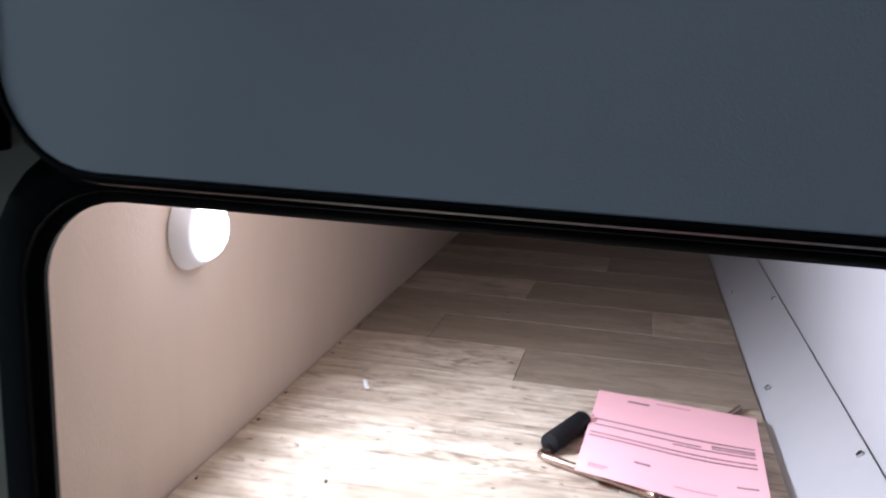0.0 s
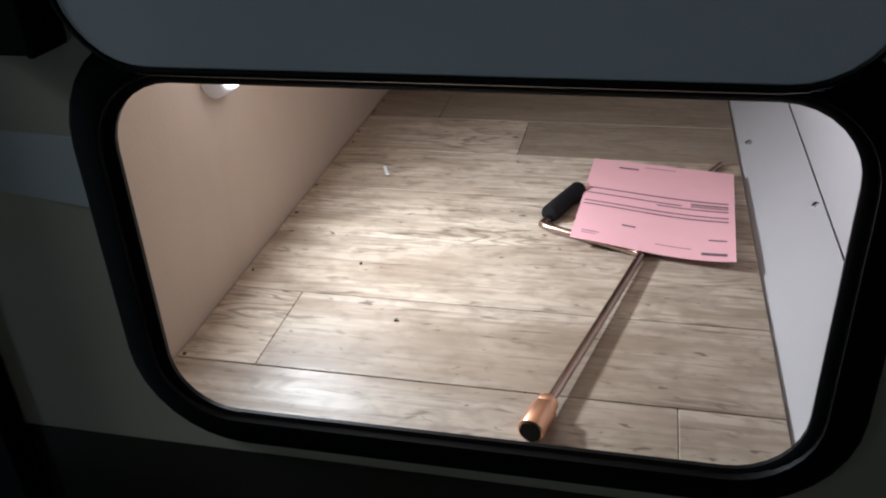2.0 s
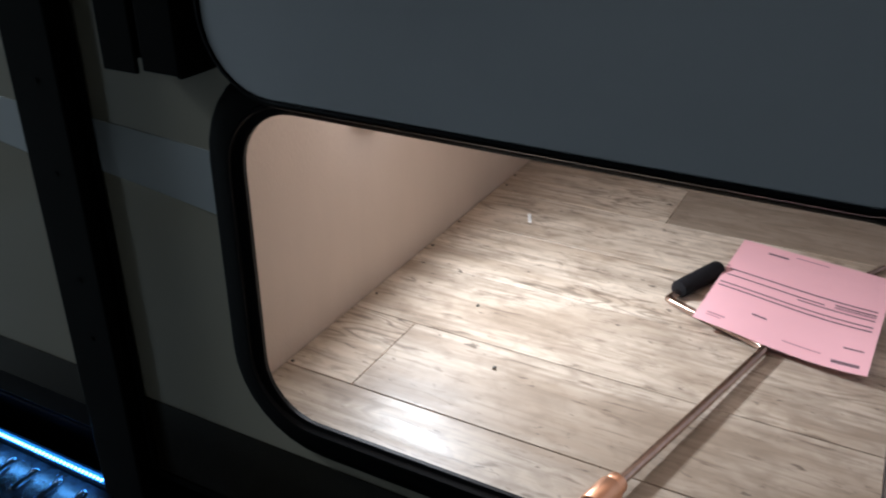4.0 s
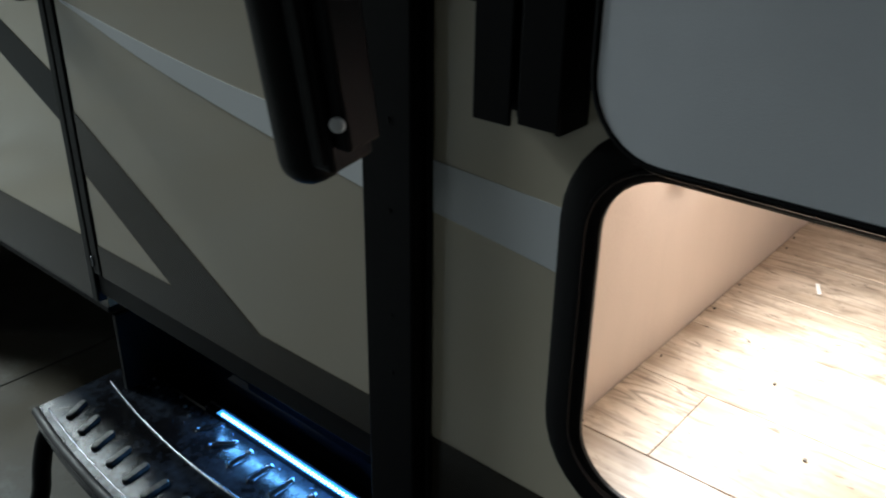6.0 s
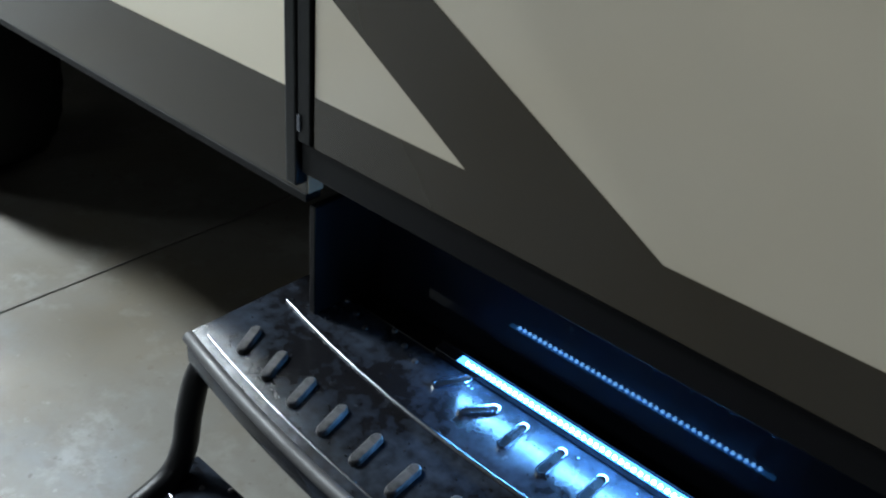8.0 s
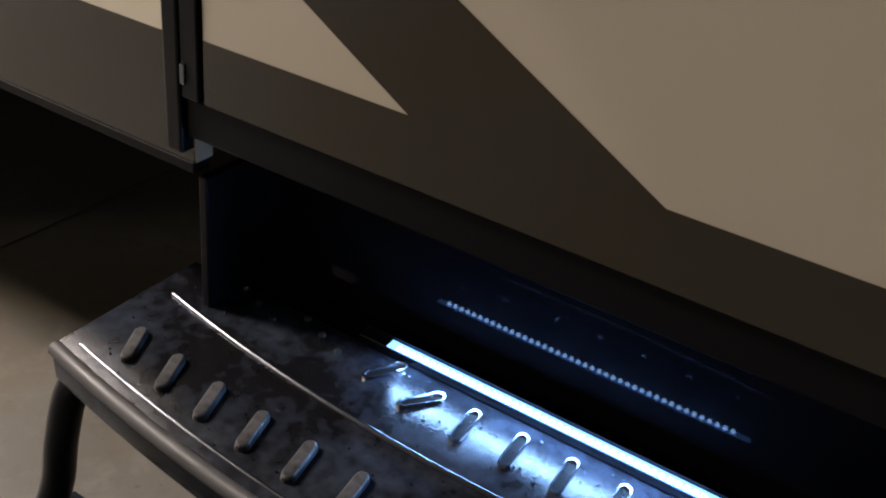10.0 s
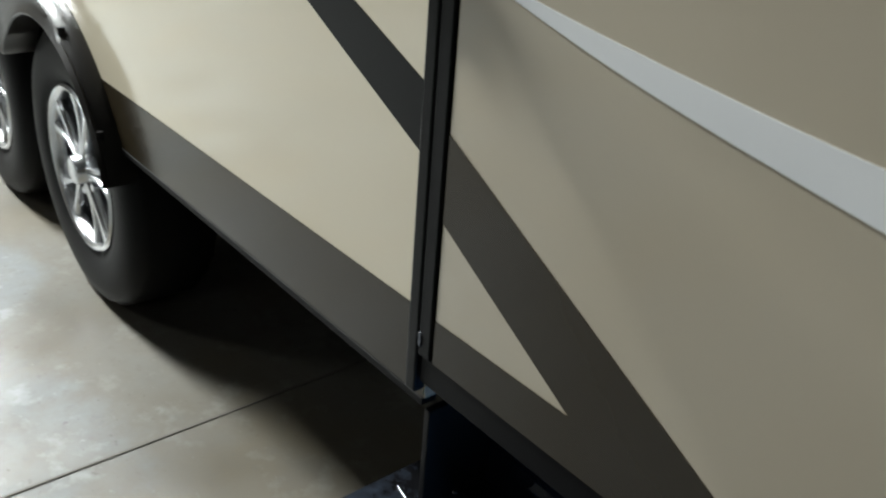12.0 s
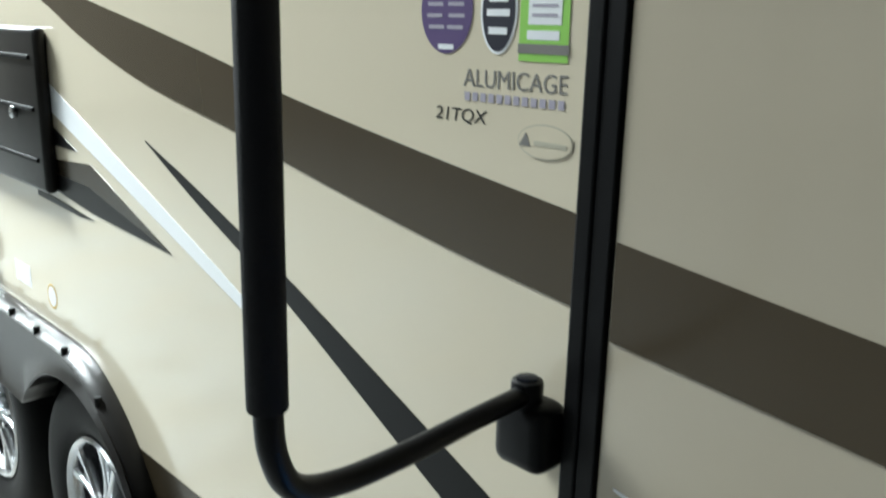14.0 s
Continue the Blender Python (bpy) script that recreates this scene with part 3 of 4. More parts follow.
# entry steps below the door
PY = 0.114
steps = part("entry_step", box(-0.890, -0.216, PY, PY + 0.010, 0.22, LOW - 0.014), GLOSSBLACK, trailer, "gloss black back panel of the entry steps")
# added dark filler: closes the gap where lit ground showed behind the tread
part("gap_filler", box(-0.890, -0.216, 0.0725, PY - 0.001, 0.362, 0.370), HATCHBLACK, steps)
part("side_plate", box(-0.902, -0.891, 0.000, 0.30, 0.30, LOW - 0.014, 0.002), HATCHBLACK, steps)
part("side_plate", box(-0.204, -0.193, 0.012, 0.30, 0.26, LOW - 0.014, 0.002), HATCHBLACK, steps)
SX, HALF = -0.560, 0.405


def bow(x):
    return 1 - ((x - SX) / HALF) ** 2


def tread_mesh(y_back, y_front, belly, z, thick):
    """A tread with a bowed front and a turned-down edge."""
    bm = bmesh.new()
    n = 24
    rows = []
    for k in range(n + 1):
        x = SX - HALF + 2 * HALF * k / n
        yf = y_front - belly * bow(x)
        section = [(y_back, z - 0.012), (y_back, z - 0.002), (y_back - 0.003, z), (yf + 0.010, z), (yf + 0.003, z - 0.002), (yf, z - 0.007), (yf, z - thick), (yf + 0.006, z - thick), (yf + 0.006, z - 0.012)]
        rows.append([bm.verts.new((x, y, zz)) for y, zz in section])
    m = len(rows[0])
    for a, b in zip(rows, rows[1:]):
        for k in range(m):
            bm.faces.new((a[k], a[(k + 1) % m], b[(k + 1) % m], b[k]))
    bm.faces.new(rows[0])
    bm.faces.new(rows[-1][::-1])
    return bm


def arc_bar(y, belly, z, r, x0, x1):
    pts = [(x, y - belly * bow(x), z) for x in np.linspace(x0, x1, 24)]
    return tube(pts, r, 10)


bar_meshes = {}


def grip_bar(parent, x, y, z, turn, slotted=False):
    """A raised rounded grip bar, plain or with a dark slot; alike bars share one mesh."""
    if slotted not in bar_meshes:
        b = bmesh.new()
        n, L, w, h = 6, 0.019, 0.0072, 0.0080
        rim = [(w * math.cos(a), L * sgn + w * math.sin(a)) for sgn, base in ((1, 0), (-1, 180)) for a in [radians(base + 180 * k / n) for k in range(n + 1)]]
        shape = [(1.0, 1.0, 0.0), (0.93, 0.98, h * 0.8), (0.70, 0.92, h)]
        if slotted:
            shape = [(1.0, 1.0, 0.0), (0.90, 0.96, 0.0035), (0.72, 0.90, 0.0035), (0.60, 0.86, 0.0008)]
        loops = [[b.verts.new((px * kx, py * ky, pz)) for px, py in rim] for kx, ky, pz in shape]
        for lo, hi in zip(loops, loops[1:]):
            for k in range(len(rim)):
                b.faces.new((lo[k], lo[(k + 1) % len(rim)], hi[(k + 1) % len(rim)], hi[k]))
        floor_face = b.faces.new(loops[-1])
        bmesh.ops.recalc_face_normals(b, faces=b.faces)
        if slotted:
            floor_face.material_index = 1
        me = bpy.data.meshes.new("grip_bar")
        b.to_mesh(me)
        b.free()
        for mtl in ((BARRIM, RUBBER) if slotted else (GRIPBAR,)):
            me.materials.append(mtl)
        bar_meshes[slotted] = me
    ob = new("grip_bar", bar_meshes[slotted])
    ob.parent = parent
    ob.matrix_local = pose(x, y, z, 0, 0, turn)
    return ob


def tread(y_back, y_front, z, name):
    t = part(name, tread_mesh(y_back, y_front, 0.038, z, 0.042), TREAD, trailer, "dark scuffed aluminium step tread with raised grip bars", 35)
    part("front_trim", arc_bar(y_front + 0.004, 0.038, z - 0.0065, 0.0085, SX - HALF, SX + HALF), TRIM, t, "dull grey scuffed front edge", 50)
    part("rib", arc_bar(y_front + 0.022, 0.038, z - 0.0008, 0.0022, SX - HALF + 0.02, SX + HALF - 0.02), TREADEDGE, t, "bright worn rib", 50)
    part("rib", arc_bar(y_back - 0.058, 0.046, z - 0.0005, 0.0036, SX - HALF + 0.028, SX + HALF - 0.035), TREADEDGE, t, "", 50)
    for k in range(13):
        x = SX + (k - 6) * 0.057
        grip_bar(t, x, y_front + 0.058 - 0.036 * bow(x), z - 0.0008, -(k - 6) * 4.5)
    for k in range(-2, 7):
        grip_bar(t, -0.579 + k * 0.0525, y_back - 0.042 + (0.004 if k == -1 else 0.018 if k == -2 else 0.0), z - 0.0008, -38 if k == -1 else -30 if k == -2 else 0, True)
    for k in range(7):
        part("stud", cylinder((-0.74 - k * 0.029, y_back - 0.030 + 0.012 * (k % 3), z - 0.001), (-0.74 - k * 0.029, y_back - 0.030 + 0.012 * (k % 3), z + 0.003), 0.0045, 10, 0.003), GRIPBAR, t, "", 40)
    return t


tread(0.0580, -0.142, 0.385, "step_tread")
tread(-0.140, -0.385, 0.175, "step_tread")
bm = bmesh.new()
for k in range(260):
    x = SX + random.uniform(-0.95, 0.95) * HALF
    y = random.uniform(-0.134 - 0.034 * bow(x), 0.052)
    w = random.uniform(0.0008, 0.0024)
    box(x, x + w, y, y + random.uniform(0.0008, 0.0024), 0.3847, 0.3847 + random.uniform(0.001, 0.0022), bm=bm)
tagged(part("grit", bm, TREADEDGE), "pale grit and scuffs scattered on the dark step tread", "grit", kind="stuff")
led = part("led_strip", box(-0.735, -0.330, 0.0585, 0.0720, 0.378, 0.3935, 0.001), TREADEDGE, trailer, "blue-white light strip, switched on")
# added blocker: keeps the lens bar's glow off the gloss back panel
part("glow_blocker", box(-0.735, -0.330, 0.0722, 0.0742, 0.378, 0.3985), HATCHBLACK, led)
part("lens_bar", box(-0.700, -0.340, 0.0590, 0.0715, 0.3937, 0.3950, 0.0004), LEDLENS, led)
for k in range(42):
    part("diode", cylinder((-0.686 + k * 0.0080, 0.0625, 0.3945), (-0.686 + k * 0.0080, 0.0625, 0.3978), 0.0027, 10, 0.0017), LED, led)
for sx in (SX - HALF + 0.006, SX + HALF - 0.018):
    bm = tube(smooth_line([(sx + 0.006, 0.05, 0.366), (sx + 0.006, -0.085, 0.356), (sx + 0.006, -0.132, 0.330), (sx + 0.006, -0.154, 0.275), (sx + 0.006, -0.168, 0.215), (sx + 0.006, -0.198, 0.178), (sx + 0.006, -0.285, 0.155)], 6), 0.017, 12)
    part("side_arm", bm, BLACK, trailer, "black bent step arm", 50)
    part("hanger", box(sx - 0.002, sx + 0.012, 0.035, 0.20, 0.345, 0.372, 0.002), BLACK, trailer)

# grab handle swung out beside the door
handle = part("grab_handle", tube(smooth_line([(-0.959, -0.031, 1.166), (-0.951, -0.12, 1.167), (-0.942, -0.21, 1.167), (-0.937, -0.285, 1.170), (-0.924, -0.338, 1.190), (-0.913, -0.363, 1.228), (-0.910, -0.369, 1.28), (-0.910, -0.369, 1.40)], 8), 0.0108, 18), BLACK, trailer, "black folding grab handle with a foam grip", 50)
part("grip", cylinder((-0.910, -0.369, 1.268), (-0.910, -0.369, 1.86), 0.0148, 24, bevel=0.002), FOAM, handle, "thick black foam grip", 40)
part("upper_bend", tube(smooth_line([(-0.910, -0.369, 1.85), (-0.911, -0.363, 1.93), (-0.920, -0.30, 1.975), (-0.951, -0.12, 1.98), (-0.959, -0.031, 1.98)], 8), 0.0108, 18), BLACK, handle, "", 50)
for bz in (1.0, 1.81):
    bracket = part("bracket", box(-0.993, -0.9245, -0.050, -0.0005, bz + 0.084, bz + 0.160, 0.016, seg=4), BLACK, handle, "black moulded hinge bracket", 45)
    part("pivot", cylinder((-0.960, -0.032, bz + 0.148), (-0.960, -0.032, bz + 0.182), 0.017, 20, bevel=0.004), BLACK, bracket, "", 40)
    part("pivot_cap", cylinder((-0.960, -0.032, bz + 0.181), (-0.960, -0.032, bz + 0.1845), 0.012, 16, bevel=0.002), GLOSSBLACK, bracket, "", 40)

# awning: wall channel and outer arm
awning = part("awning_bracket", box(-0.062, 0.030, -0.010, -0.0005, 1.094, 2.70, 0.002), HATCHBLACK, trailer, "black awning channel fixed to the wall")
for x in (-0.062, 0.024):
    part("flange", box(x, x + 0.006, -0.046, -0.009, 1.094, 2.70, 0.0015), HATCHBLACK, awning)
part("front_lip", box(-0.061, -0.020, -0.049, -0.0445, 1.093, 2.70, 0.0015), HATCHBLACK, awning)
part("front_lip", box(-0.012, 0.030, -0.049, -0.0445, 1.097, 2.70, 0.0015), HATCHBLACK, awning)
part("web", box(-0.0195, -0.0125, -0.040, -0.009, 1.100, 2.70, 0.0015), HATCHBLACK, awning)
arm = part("awning_arm", box(-0.030, 0.016, -0.026, 0.026, 0.0, 0.92, 0.021, seg=5), HATCHBLACK, trailer, "black folded awning arm, leaning outwards", 40)
arm.matrix_world = pose(-0.058, -0.228, 1.086, 9)
part("inner_channel", box(0.012, 0.036, -0.020, 0.022, 0.022, 0.92, 0.004), HATCHBLACK, arm)
part("inner_channel", box(0.035, 0.050, -0.014, 0.018, 0.040, 0.92, 0.003), HATCHBLACK, arm)
part("web", box(0.026, 0.032, -0.0235, -0.019, 0.030, 0.92, 0.001), RUBBER, arm)
part("rivet", cylinder((0.044, -0.0135, 0.062), (0.046, -0.019, 0.062), 0.0058, 18, bevel=0.002), WHITE, arm, "round pale rivet head", 40)
part("cross_link", tube([(-0.02, -0.045, 2.30), (-0.05, -0.375, 1.95)], 0.014), HATCHBLACK, awning)

# vent cover on the wall
vent = part("vent_cover", box(-2.80, -2.321, -0.028, -0.0005, 1.158, 1.506, 0.012, seg=3), FENDER, trailer, "dark brown-grey vent cover", 40)
for vz in (1.223, 1.332, 1.440):
    part("louvre", box(-2.77, -2.351, -0.034, -0.026, vz, vz + 0.010, 0.003), RUBBER, vent)
part("turn_latch", cylinder((-2.470, -0.026, 1.322), (-2.470, -0.040, 1.322), 0.014, 16, bevel=0.003), CHROME, vent, "chrome turn latch", 40)

# fender skirt over both wheels
WHEELS, WZ = (-2.250, -3.045), GZ + 0.350
FX0, FX1 = -3.39, -1.905


def fender_top(x):
    s = max(min((x - FX0) / 0.40, (FX1 - x) / 0.40, 1.0), 0.0)
    return 0.500 + 0.325 * math.sin(s * math.pi / 2) ** 0.6


def fender_low(x):
    z = 0.600 if FX0 + 0.3 < x < FX1 - 0.3 else 0.480
    for c in WHEELS:
        if abs(x - c) < 0.366:
            z = max(z, WZ + math.sqrt(0.366 ** 2 - (x - c) ** 2))
    return min(z, fender_top(x) - 0.02)


bm = bmesh.new()
rows = []
for x in (FX0 + FX1) / 2 - (FX1 - FX0) / 2 * np.cos(np.linspace(0, math.pi, 150)):
    t, lo = fender_top(x), fender_low(x)
    mid = (t + lo) / 2
    section = [(0.0, t), (-0.032, t - 0.004), (-0.046, t - 0.016), (-0.042, mid), (-0.047, lo + 0.018), (-0.056, lo + 0.005), (-0.053, lo), (0.02, lo), (0.02, t - 0.008)]
    rows.append([bm.verts.new((x, y, z)) for y, z in section])
m = len(rows[0])
for a, b in zip(rows, rows[1:]):
    for k in range(m):
        bm.faces.new((a[k], a[(k + 1) % m], b[(k + 1) % m], b[k]))
bm.faces.new(rows[0])
bm.faces.new(rows[-1][::-1])
fender = part("fender_skirt", bm, FENDER, trailer, "dark grey moulded fender skirt over two wheels", 50)
for x in np.linspace(FX0 + 0.09, FX1 - 0.03, 9):
    part("rivet", cylinder((x, -0.038, fender_top(x) - 0.016), (x, -0.038, fender_top(x) + 0.004), 0.0075, 10, bevel=0.0015), RUBBER, fender)


def wheel(cx):
    """A trailer wheel: tyre with tread blocks, chrome rim with five split spokes."""
    bm = bmesh.new()
    seg = 56
    prof = [(0.205, 0.030), (0.215, 0.018), (0.245, 0.008), (0.290, 0.006), (0.325, 0.014), (0.345, 0.030), (0.352, 0.048), (0.352, 0.190), (0.340, 0.212), (0.29, 0.222), (0.21, 0.215)]
    rings = []
    for k in range(seg):
        a = k * math.tau / seg
        rings.append([bm.verts.new(((r + (0.0 if not (5 <= i <= 8 and k % 2) else -0.006)) * math.sin(a), y, (r + (0.0 if not (5 <= i <= 8 and k % 2) else -0.006)) * math.cos(a))) for i, (r, y) in enumerate(prof)])
    for k in range(seg):
        a, b = rings[k], rings[(k + 1) % seg]
        for i in range(len(prof) - 1):
            bm.faces.new((a[i], a[i + 1], b[i + 1], b[i]))
    tyre = part("tyre", bm, RUBBER, trailer, "black trailer tyre", 35)
    tyre.location = (cx, -0.014, WZ)
    bm = bmesh.new()
    prof = [(0.184, 0.046), (0.186, 0.028), (0.192, 0.016), (0.200, 0.012), (0.206, 0.018), (0.206, 0.034), (0.196, 0.046)]
    rings = []
    for k in range(seg):
        a = k * math.tau / seg
        rings.append([bm.verts.new((r * math.sin(a), y, r * math.cos(a))) for r, y in prof])
    for k in range(seg):
        a, b = rings[k], rings[(k + 1) % seg]
        for i in range(len(prof)):
            bm.faces.new((a[i], a[(i + 1) % len(prof)], b[(i + 1) % len(prof)], b[i]))
    part("rim", bm, CHROME, tyre, "polished alloy rim with five spokes", 40)
    # near-black disc and barrel: shade behind the spokes put into the colour
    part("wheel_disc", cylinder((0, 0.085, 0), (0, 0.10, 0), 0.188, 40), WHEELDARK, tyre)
    bm = bmesh.new()
    rings = [[bm.verts.new((r * math.sin(k * math.tau / seg), y, r * math.cos(k * math.tau / seg))) for r, y in ((0.189, 0.0465), (0.187, 0.084), (0.20, 0.084), (0.20, 0.0465))] for k in range(seg)]
    for a, b in zip(rings, rings[1:] + rings[:1]):
        for i in range(4):
            bm.faces.new((a[i], a[(i + 1) % 4], b[(i + 1) % 4], b[i]))
    part("barrel", bm, WHEELDARK, tyre, "inner barrel of the rim, its shade put in as near-black", 40)
    for s in range(5):
        a = s * math.tau / 5 + 0.2
        bm = bmesh.new()
        for side in (-1, 1):
            pts = []
            for r, spread, y in ((0.035, 0.10, 0.026), (0.09, 0.11, 0.030), (0.14, 0.17, 0.030), (0.188, 0.23, 0.026)):
                ang = a + side * spread * (1.0 if r > 0.05 else 2.0)
                pts.append((r * math.sin(ang), y, r * math.cos(ang)))
            rows = []
            for p in smooth_line(pts, 4):
                out = Vector((p.x, 0, p.z)).normalized()
                tan = Vector((out.z, 0, -out.x))
                r = math.hypot(p.x, p.z)
                wide = 0.0088 + 0.010 * max(0.0, (r - 0.13) / 0.058) ** 2
                rows.append([bm.verts.new(p + tan * u + Vector((0, v, 0))) for u, v in ((-wide, 0.004), (-wide * 0.6, -0.004), (wide * 0.6, -0.004), (wide, 0.004), (wide * 0.8, 0.03), (-wide * 0.8, 0.03))])
            for p, q in zip(rows, rows[1:]):
                for k in range(6):
                    bm.faces.new((p[k], p[(k + 1) % 6], q[(k + 1) % 6], q[k]))
            bm.faces.new(rows[0])
            bm.faces.new(rows[-1][::-1])
        part("spoke", bm, CHROME, tyre, "", 30)
    part("hub_cap", cylinder((0, 0.0, 0), (0, 0.07, 0), 0.034, 24, 0.046, bevel=0.005), CHROME, tyre, "chrome hub cap", 40)
    for s in range(5):
        a = s * math.tau / 5 + 0.2 + math.pi / 5
        part("lug_nut", cylinder((0.062 * math.sin(a), 0.025, 0.062 * math.cos(a)), (0.062 * math.sin(a), 0.085, 0.062 * math.cos(a)), 0.010, 6), CHROME, tyre)


for cx in WHEELS:
    wheel(cx)

# rear stabiliser below the floor
jack = part("stabiliser_jack", box(-4.16, -4.04, 0.08, 0.14, 0.30, LOW - 0.013, 0.008), BLACK, trailer, "black stabiliser jack, folded")
part("foot", box(-4.22, -3.98, 0.05, 0.17, 0.27, 0.30, 0.006), BLACK, jack)
part("screw_bar", cylinder((-4.45, 0.11, 0.42), (-3.85, 0.11, 0.33), 0.012, 12), BLACK, jack)

# lettering and stickers beside the door
SY = -0.0006
lettering("lettering", "ALUMICAGE", 0.0185, -1.0975, 1.4675, -0.0003, LETTER, trailer, 0.142, label="thin grey letters")
for k in range(12):
    part("faint_print", box(-1.095 + k * 0.0117, -1.087 + k * 0.0117, -0.0005, -0.0002, 1.4525, 1.4615), LETTERPALE, trailer)
lettering("lettering", "21TQX", 0.0140, -1.141, 1.4295, -0.0003, LETTERBLACK, trailer, 0.079, 0.12, label="black serif model letters")


def ellipse(cx, cz, rx, rz, n=32):
    return [(cx + rx * math.cos(k * math.tau / n), cz + rz * math.sin(k * math.tau / n)) for k in range(n)]


s1 = part("sticker", flat(ellipse(-1.1265, 1.5460, 0.040, 0.046), SY, -0.0003), PURPLE, trailer, "oval purple sticker with rows of print")
for k, (dx, dz) in enumerate([(-0.017, 0.006), (0.015, 0.006), (-0.018, -0.006), (0.016, -0.006), (-0.015, -0.018), (0.014, -0.018), (-0.016, 0.018), (0.015, 0.018)]):
    part("print_bar", box(-1.1265 + dx - 0.012, -1.1265 + dx + 0.012, SY - 0.0003, SY - 0.0001, 1.5460 + dz - 0.002, 1.5460 + dz + 0.002), LETTERPALE, s1)
part("print_bar", box(-1.1380, -1.1140, SY - 0.0003, SY - 0.0001, 1.5045, 1.5100), WHITE, s1)
s2 = part("sticker", flat(ellipse(-1.0495, 1.5460, 0.0255, 0.044), SY, -0.0003), WHITE, trailer, "dark oval sticker with a white rim")
part("dark_field", flat(ellipse(-1.0495, 1.5460, 0.0225, 0.041), SY - 0.0003, SY - 0.0001), DARKSTICKER, s2)
for dz, w in ((-0.020, 0.013), (-0.002, 0.016), (0.012, 0.013)):
    part("print_bar", box(-1.0495 - w, -1.0495 + w, SY - 0.0006, SY - 0.0004, 1.5460 + dz - 0.004, 1.5460 + dz + 0.003), WHITE, s2)
s3 = part("sticker", box(-1.0200, -0.9575, SY, -0.0003, 1.4970, 1.6260), GREEN, trailer, "lime green rectangular sticker")
part("white_field", box(-1.0090, -0.9670, SY - 0.0003, SY - 0.0001, 1.5325, 1.6060), WHITE, s3)
for k in range(4):
    part("print_bar", box(-1.0040, -0.9720, SY - 0.0006, SY - 0.0004, 1.5400 + k * 0.009, 1.5430 + k * 0.009), LETTERPALE, s3)
part("print_bar", box(-1.0100, -0.9690, SY - 0.0003, SY - 0.0001, 1.5180, 1.5270), WHITE, s3)
part("print_bar", box(-1.0210, -0.9560, SY - 0.0004, SY - 0.0001, 1.5045, 1.5140), LETTER, s3)
s4 = part("badge", flat(ellipse(-0.9800, 1.4190, 0.036, 0.018), SY, -0.0003), BEIGEPRINT, trailer, "faint oval badge with a small dark peak")
part("badge_field", flat(ellipse(-0.9800, 1.4190, 0.0345, 0.0165), SY - 0.0003, SY - 0.0001), CREAM, s4)
part("badge_peak", flat([(-1.0140, 1.4130), (-0.9980, 1.4130), (-1.0050, 1.4270)], SY - 0.0006, SY - 0.0004), LETTER, s4)
part("print_bar", box(-0.9940, -0.9520, SY - 0.0006, SY - 0.0004, 1.4145, 1.4195), BEIGEPRINT, s4)
part("sticker", box(-2.68, -2.57, SY, -0.0003, 0.885, 0.938), WHITE, trailer, "small white label above the fender")
s5 = part("sticker", flat(ellipse(-2.432, 0.898, 0.030, 0.030), SY, -0.0003), AMBER, trailer, "round label with an amber ring")
part("label_field", flat(ellipse(-2.432, 0.898, 0.024, 0.024), SY - 0.0003, SY - 0.0001), WHITE, s5)
part("wall_latch", box(-2.90, -2.855, -0.03, -0.0005, 0.890, 0.970, 0.008, seg=3), CHROME, trailer, "small chrome hatch latch", 40)

# ---- loose things on the compartment floor ----
def sheet_mesh(corners, n, lift, thick=0.0006):
    bm = bmesh.new()
    a, b, c, d = [Vector(p) for p in corners]
    grid = {}
    for side in (0, 1):
        for i in range(n + 1):
            for j in range(n + 1):
                u, v = i / n, j / n
                p = a.lerp(b, u).lerp(d.lerp(c, u), v)
                p.z += lift(u, v) - side * thick
                grid[side, i, j] = bm.verts.new(p)
    for side in (0, 1):
        for i in range(n):
            for j in range(n):
                bm.faces.new([grid[side, i + p, j + q] for p, q in ((0, 0), (1, 0), (1, 1), (0, 1))])
    for i in range(n):
        for q in (0, n):
            bm.faces.new([grid[0, i, q], grid[0, i + 1, q], grid[1, i + 1, q], grid[1, i, q]])
            bm.faces.new([grid[0, q, i], grid[0, q, i + 1], grid[1, q, i + 1], grid[1, q, i]])
    return bm


PAP = [(0.420, 0.697, 0.707), (0.633, 0.661, 0.707), (0.617, 0.382, 0.707), (0.405, 0.417, 0.707)]


def curl(u, v):
    return 0.004 * (abs(u - 0.45) * 2) ** 2 * v + 0.003 * math.sin(u * 5 + 1) * v + 0.002 * v


paper = tagged(part("paper_form", sheet_mesh(PAP, 24, curl), PINK, None, smooth=60), "pink carbon-copy form lying on a crank handle", "paper form")


def on_paper(u, v):
    a, b, c, d = [Vector(p) for p in PAP]
    p = a.lerp(b, u).lerp(d.lerp(c, u), v)
    p.z += curl(u, v) + 0.0004
    return p


def ink(u0, u1, v0, v1, material):
    bm = bmesh.new()
    n = 8
    rows = []
    for i in range(n + 1):
        u = u0 + (u1 - u0) * i / n
        rows.append((bm.verts.new(on_paper(u, v0)), bm.verts.new(on_paper(u, v1))))
    for p, q in zip(rows, rows[1:]):
        bm.faces.new((p[0], q[0], q[1], p[1]))
    part("print_line", bm, material, paper)


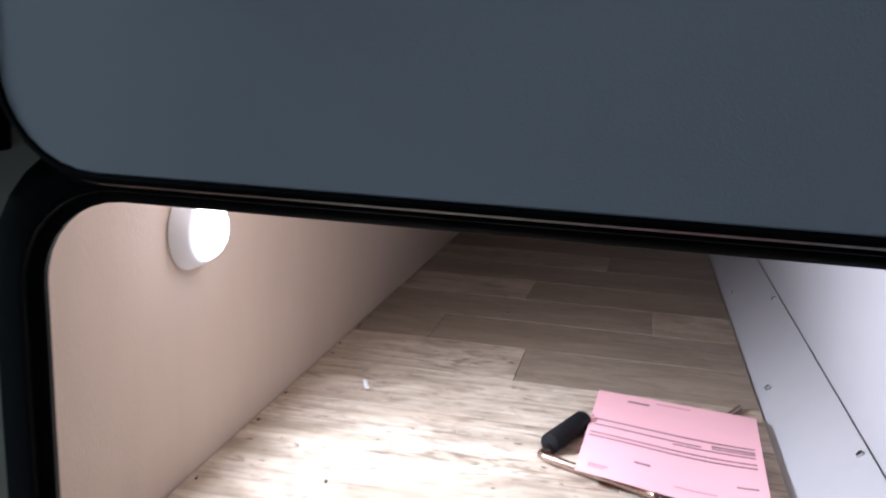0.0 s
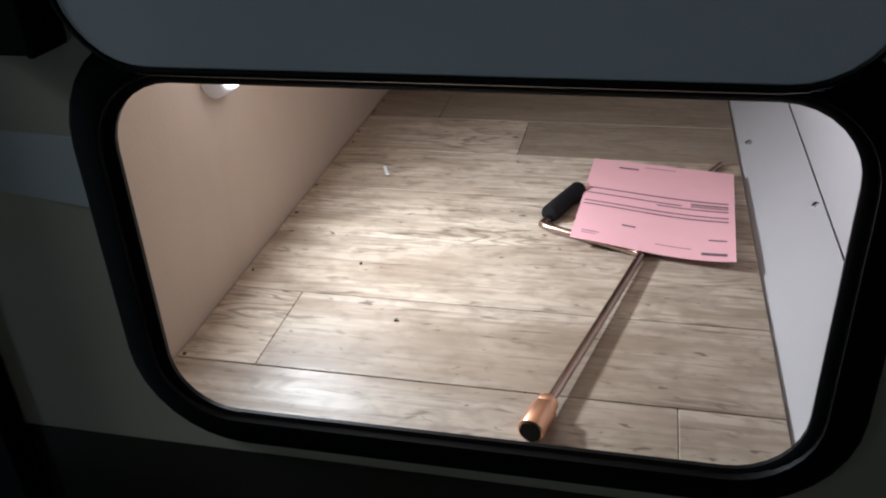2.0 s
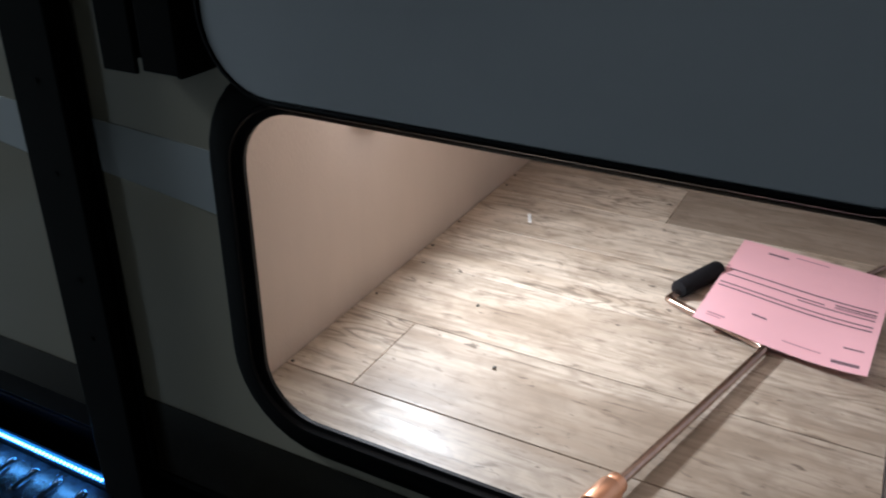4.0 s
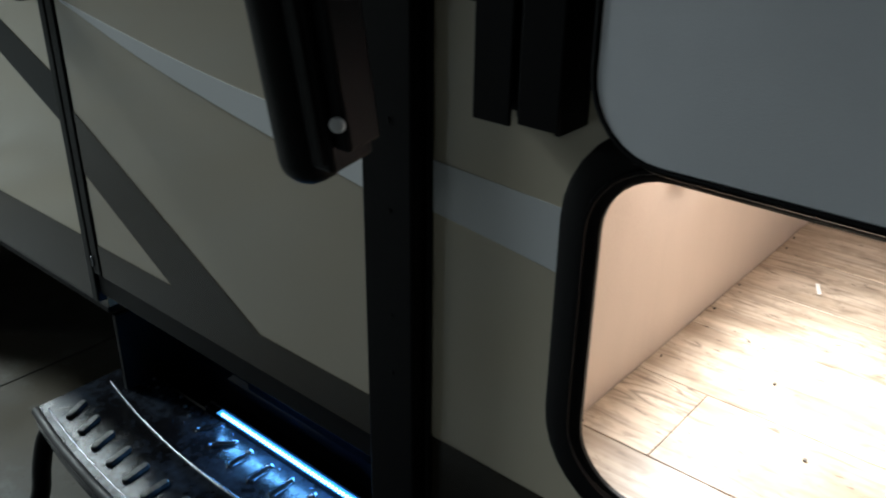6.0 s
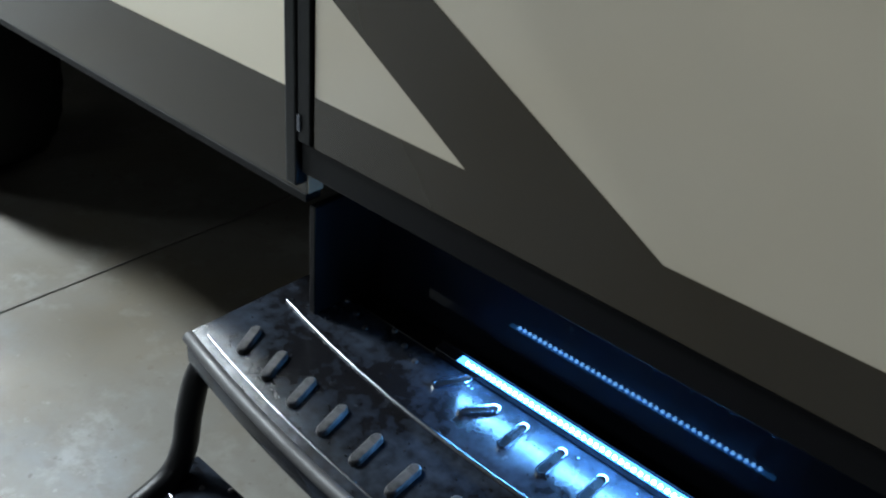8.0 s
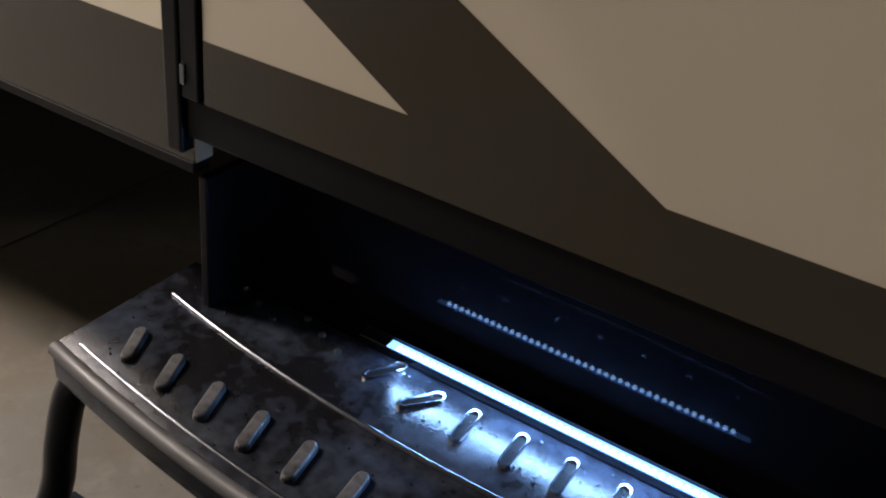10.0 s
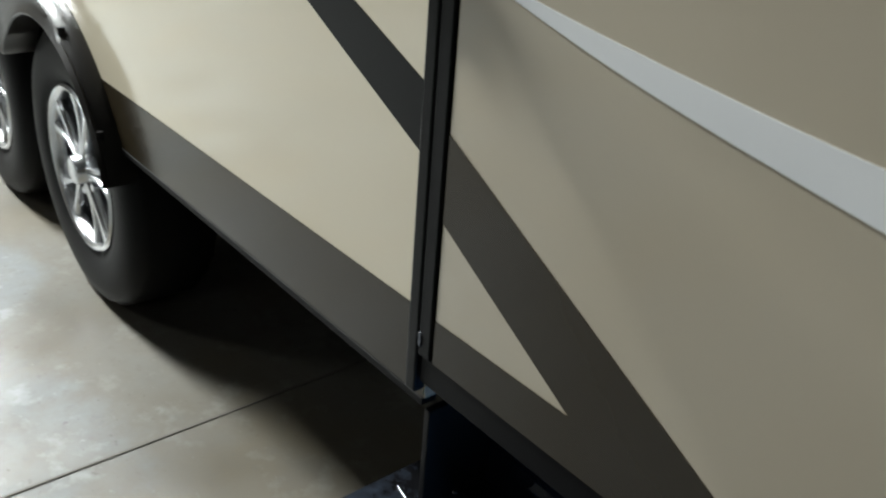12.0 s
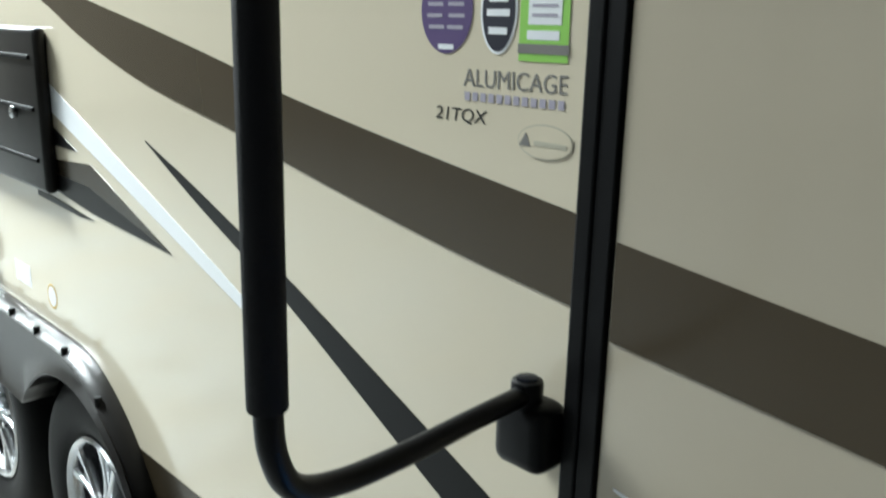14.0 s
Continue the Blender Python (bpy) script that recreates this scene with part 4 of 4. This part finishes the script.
for u0, u1, v0, v1, mtl in [
    (0.20, 0.34, 0.085, 0.105, PRINT), (0.38, 0.60, 0.05, 0.062, PRINTPALE), (0.03, 0.96, 0.395, 0.408, PRINT), (0.03, 0.66, 0.462, 0.474, PRINT), (0.5, 0.96, 0.492, 0.503, PRINT),
    (0.72, 0.96, 0.432, 0.446, PRINT), (0.72, 0.96, 0.465, 0.475, PRINTPALE), (0.72, 0.96, 0.455, 0.462, PRINT), (0.02, 0.96, 0.56, 0.572, PRINT), (0.02, 0.96, 0.60, 0.612, PRINT),
    (0.30, 0.39, 0.775, 0.79, PRINT), (0.06, 0.17, 0.90, 0.915, PRINTPALE), (0.06, 0.15, 0.925, 0.935, PRINTPALE), (0.84, 0.95, 0.80, 0.812, PRINT), (0.52, 0.74, 0.905, 0.915, PRINTPALE), (0.80, 0.95, 0.93, 0.955, PRINT), (-0.0, 0.02, 0.36, 0.385, PRINTPALE)]:
    ink(max(u0, 0.002), u1, v0, v1, mtl)

crank = empty("crank_handle", "steel jack crank with copper-coloured socket and black grip", "crank handle")
ZR = CZ0 + 0.0085
rod = smooth_line([(0.411, 0.067, ZR + 0.004), (0.455, 0.230, ZR + 0.002), (0.494, 0.378, ZR), (0.4985, 0.398, ZR), (0.488, 0.409, ZR), (0.435, 0.432, ZR), (0.377, 0.458, ZR), (0.365, 0.466, ZR), (0.366, 0.480, ZR), (0.406, 0.581, ZR)], 6)
part("rod", tube(rod, 0.0054, 14), STEEL, crank, "zinc-plated steel rod", 50)
part("socket", cylinder((0.4020, 0.031, ZR + 0.006), (0.4110, 0.067, ZR + 0.006), 0.0138, 28, bevel=0.002), COPPER, crank, "copper-coloured tube socket", 40)
part("collar", cylinder((0.4110, 0.067, ZR + 0.006), (0.4142, 0.079, ZR + 0.006), 0.0115, 24, bevel=0.002), COPPER, crank, "", 40)
part("socket_mouth", cylinder((0.4016, 0.0294, ZR + 0.006), (0.40195, 0.0308, ZR + 0.006), 0.0110, 24), RUBBER, crank)
part("grip", cylinder((0.369, 0.489, ZR + 0.005), (0.405, 0.577, ZR + 0.005), 0.0130, 24, bevel=0.003), FOAM, crank, "black rubber sleeve grip", 40)

tagged(part("steel_rod", tube(smooth_line([(0.531, 0.526, CZ0 + 0.0045), (0.567, 0.612, CZ0 + 0.0045), (0.605, 0.690, CZ0 + 0.0045), (0.618, 0.714, CZ0 + 0.0045)], 4), 0.0040, 12), STEEL, None, smooth=50), "thin brownish steel rod half under the paper", "steel rod")
scrap = tagged(part("scrap", box(-0.003, 0.003, -0.0165, 0.0165, 0.0005, 0.003, 0.001), SCRAP), "small white plastic scrap on the floor", "scrap")
scrap.matrix_world = pose(0.0870, 0.632, CZ0, 0, 0, 24)
for k in range(12):
    x, y = random.uniform(0.0, 0.64), random.uniform(0.08, 1.2)
    if k < 9:
        x = CX0 + random.uniform(0.004, 0.012)
    crumb = part("crumb", box(x, x + random.uniform(0.002, 0.004), y, y + random.uniform(0.002, 0.005), CZ0 + 0.0005, CZ0 + 0.003, 0.0006), JOINT)
    tagged(crumb, "tiny dark crumb on the plank floor", "crumb", "crumbs on the floor")

# ---- floor planks of the compartment ----
SEAMS = [0.024, *(0.107 + 0.154 * k for k in range(15)), CY1]
BUTTS = [[0.543], [0.080], [], [0.457], [], [0.291], [0.12], [0.5], [0.25], [], [0.4], [], [0.2], [0.5], [], [0.3]]
TONES = ["mid", "light mid", "mid", "light light", "light", "light dark", "dark dark", "dark mid", "mid dark", "dark", "mid dark", "dark", "mid mid", "dark mid", "mid", "dark mid"]
for (y0, y1), butts, tones in zip(zip(SEAMS, SEAMS[1:]), BUTTS, TONES):
    xs = [CX0 + 0.001, *butts, CX1 - 0.001]
    for xa, xb, tone in zip(xs, xs[1:], (tones.split() * 2)):
        bm = box(xa + 0.0003 - (xa + xb) / 2, xb - 0.0003 - (xa + xb) / 2, y0 + 0.0006 - (y0 + y1) / 2, y1 - 0.0006 - (y0 + y1) / 2, -0.0065, 0.0, 0.0008, seg=1)
        ob = part("plank", bm, WOOD[tone], hold)
        ob.location = ((xa + xb) / 2, (y0 + y1) / 2, CZ0)
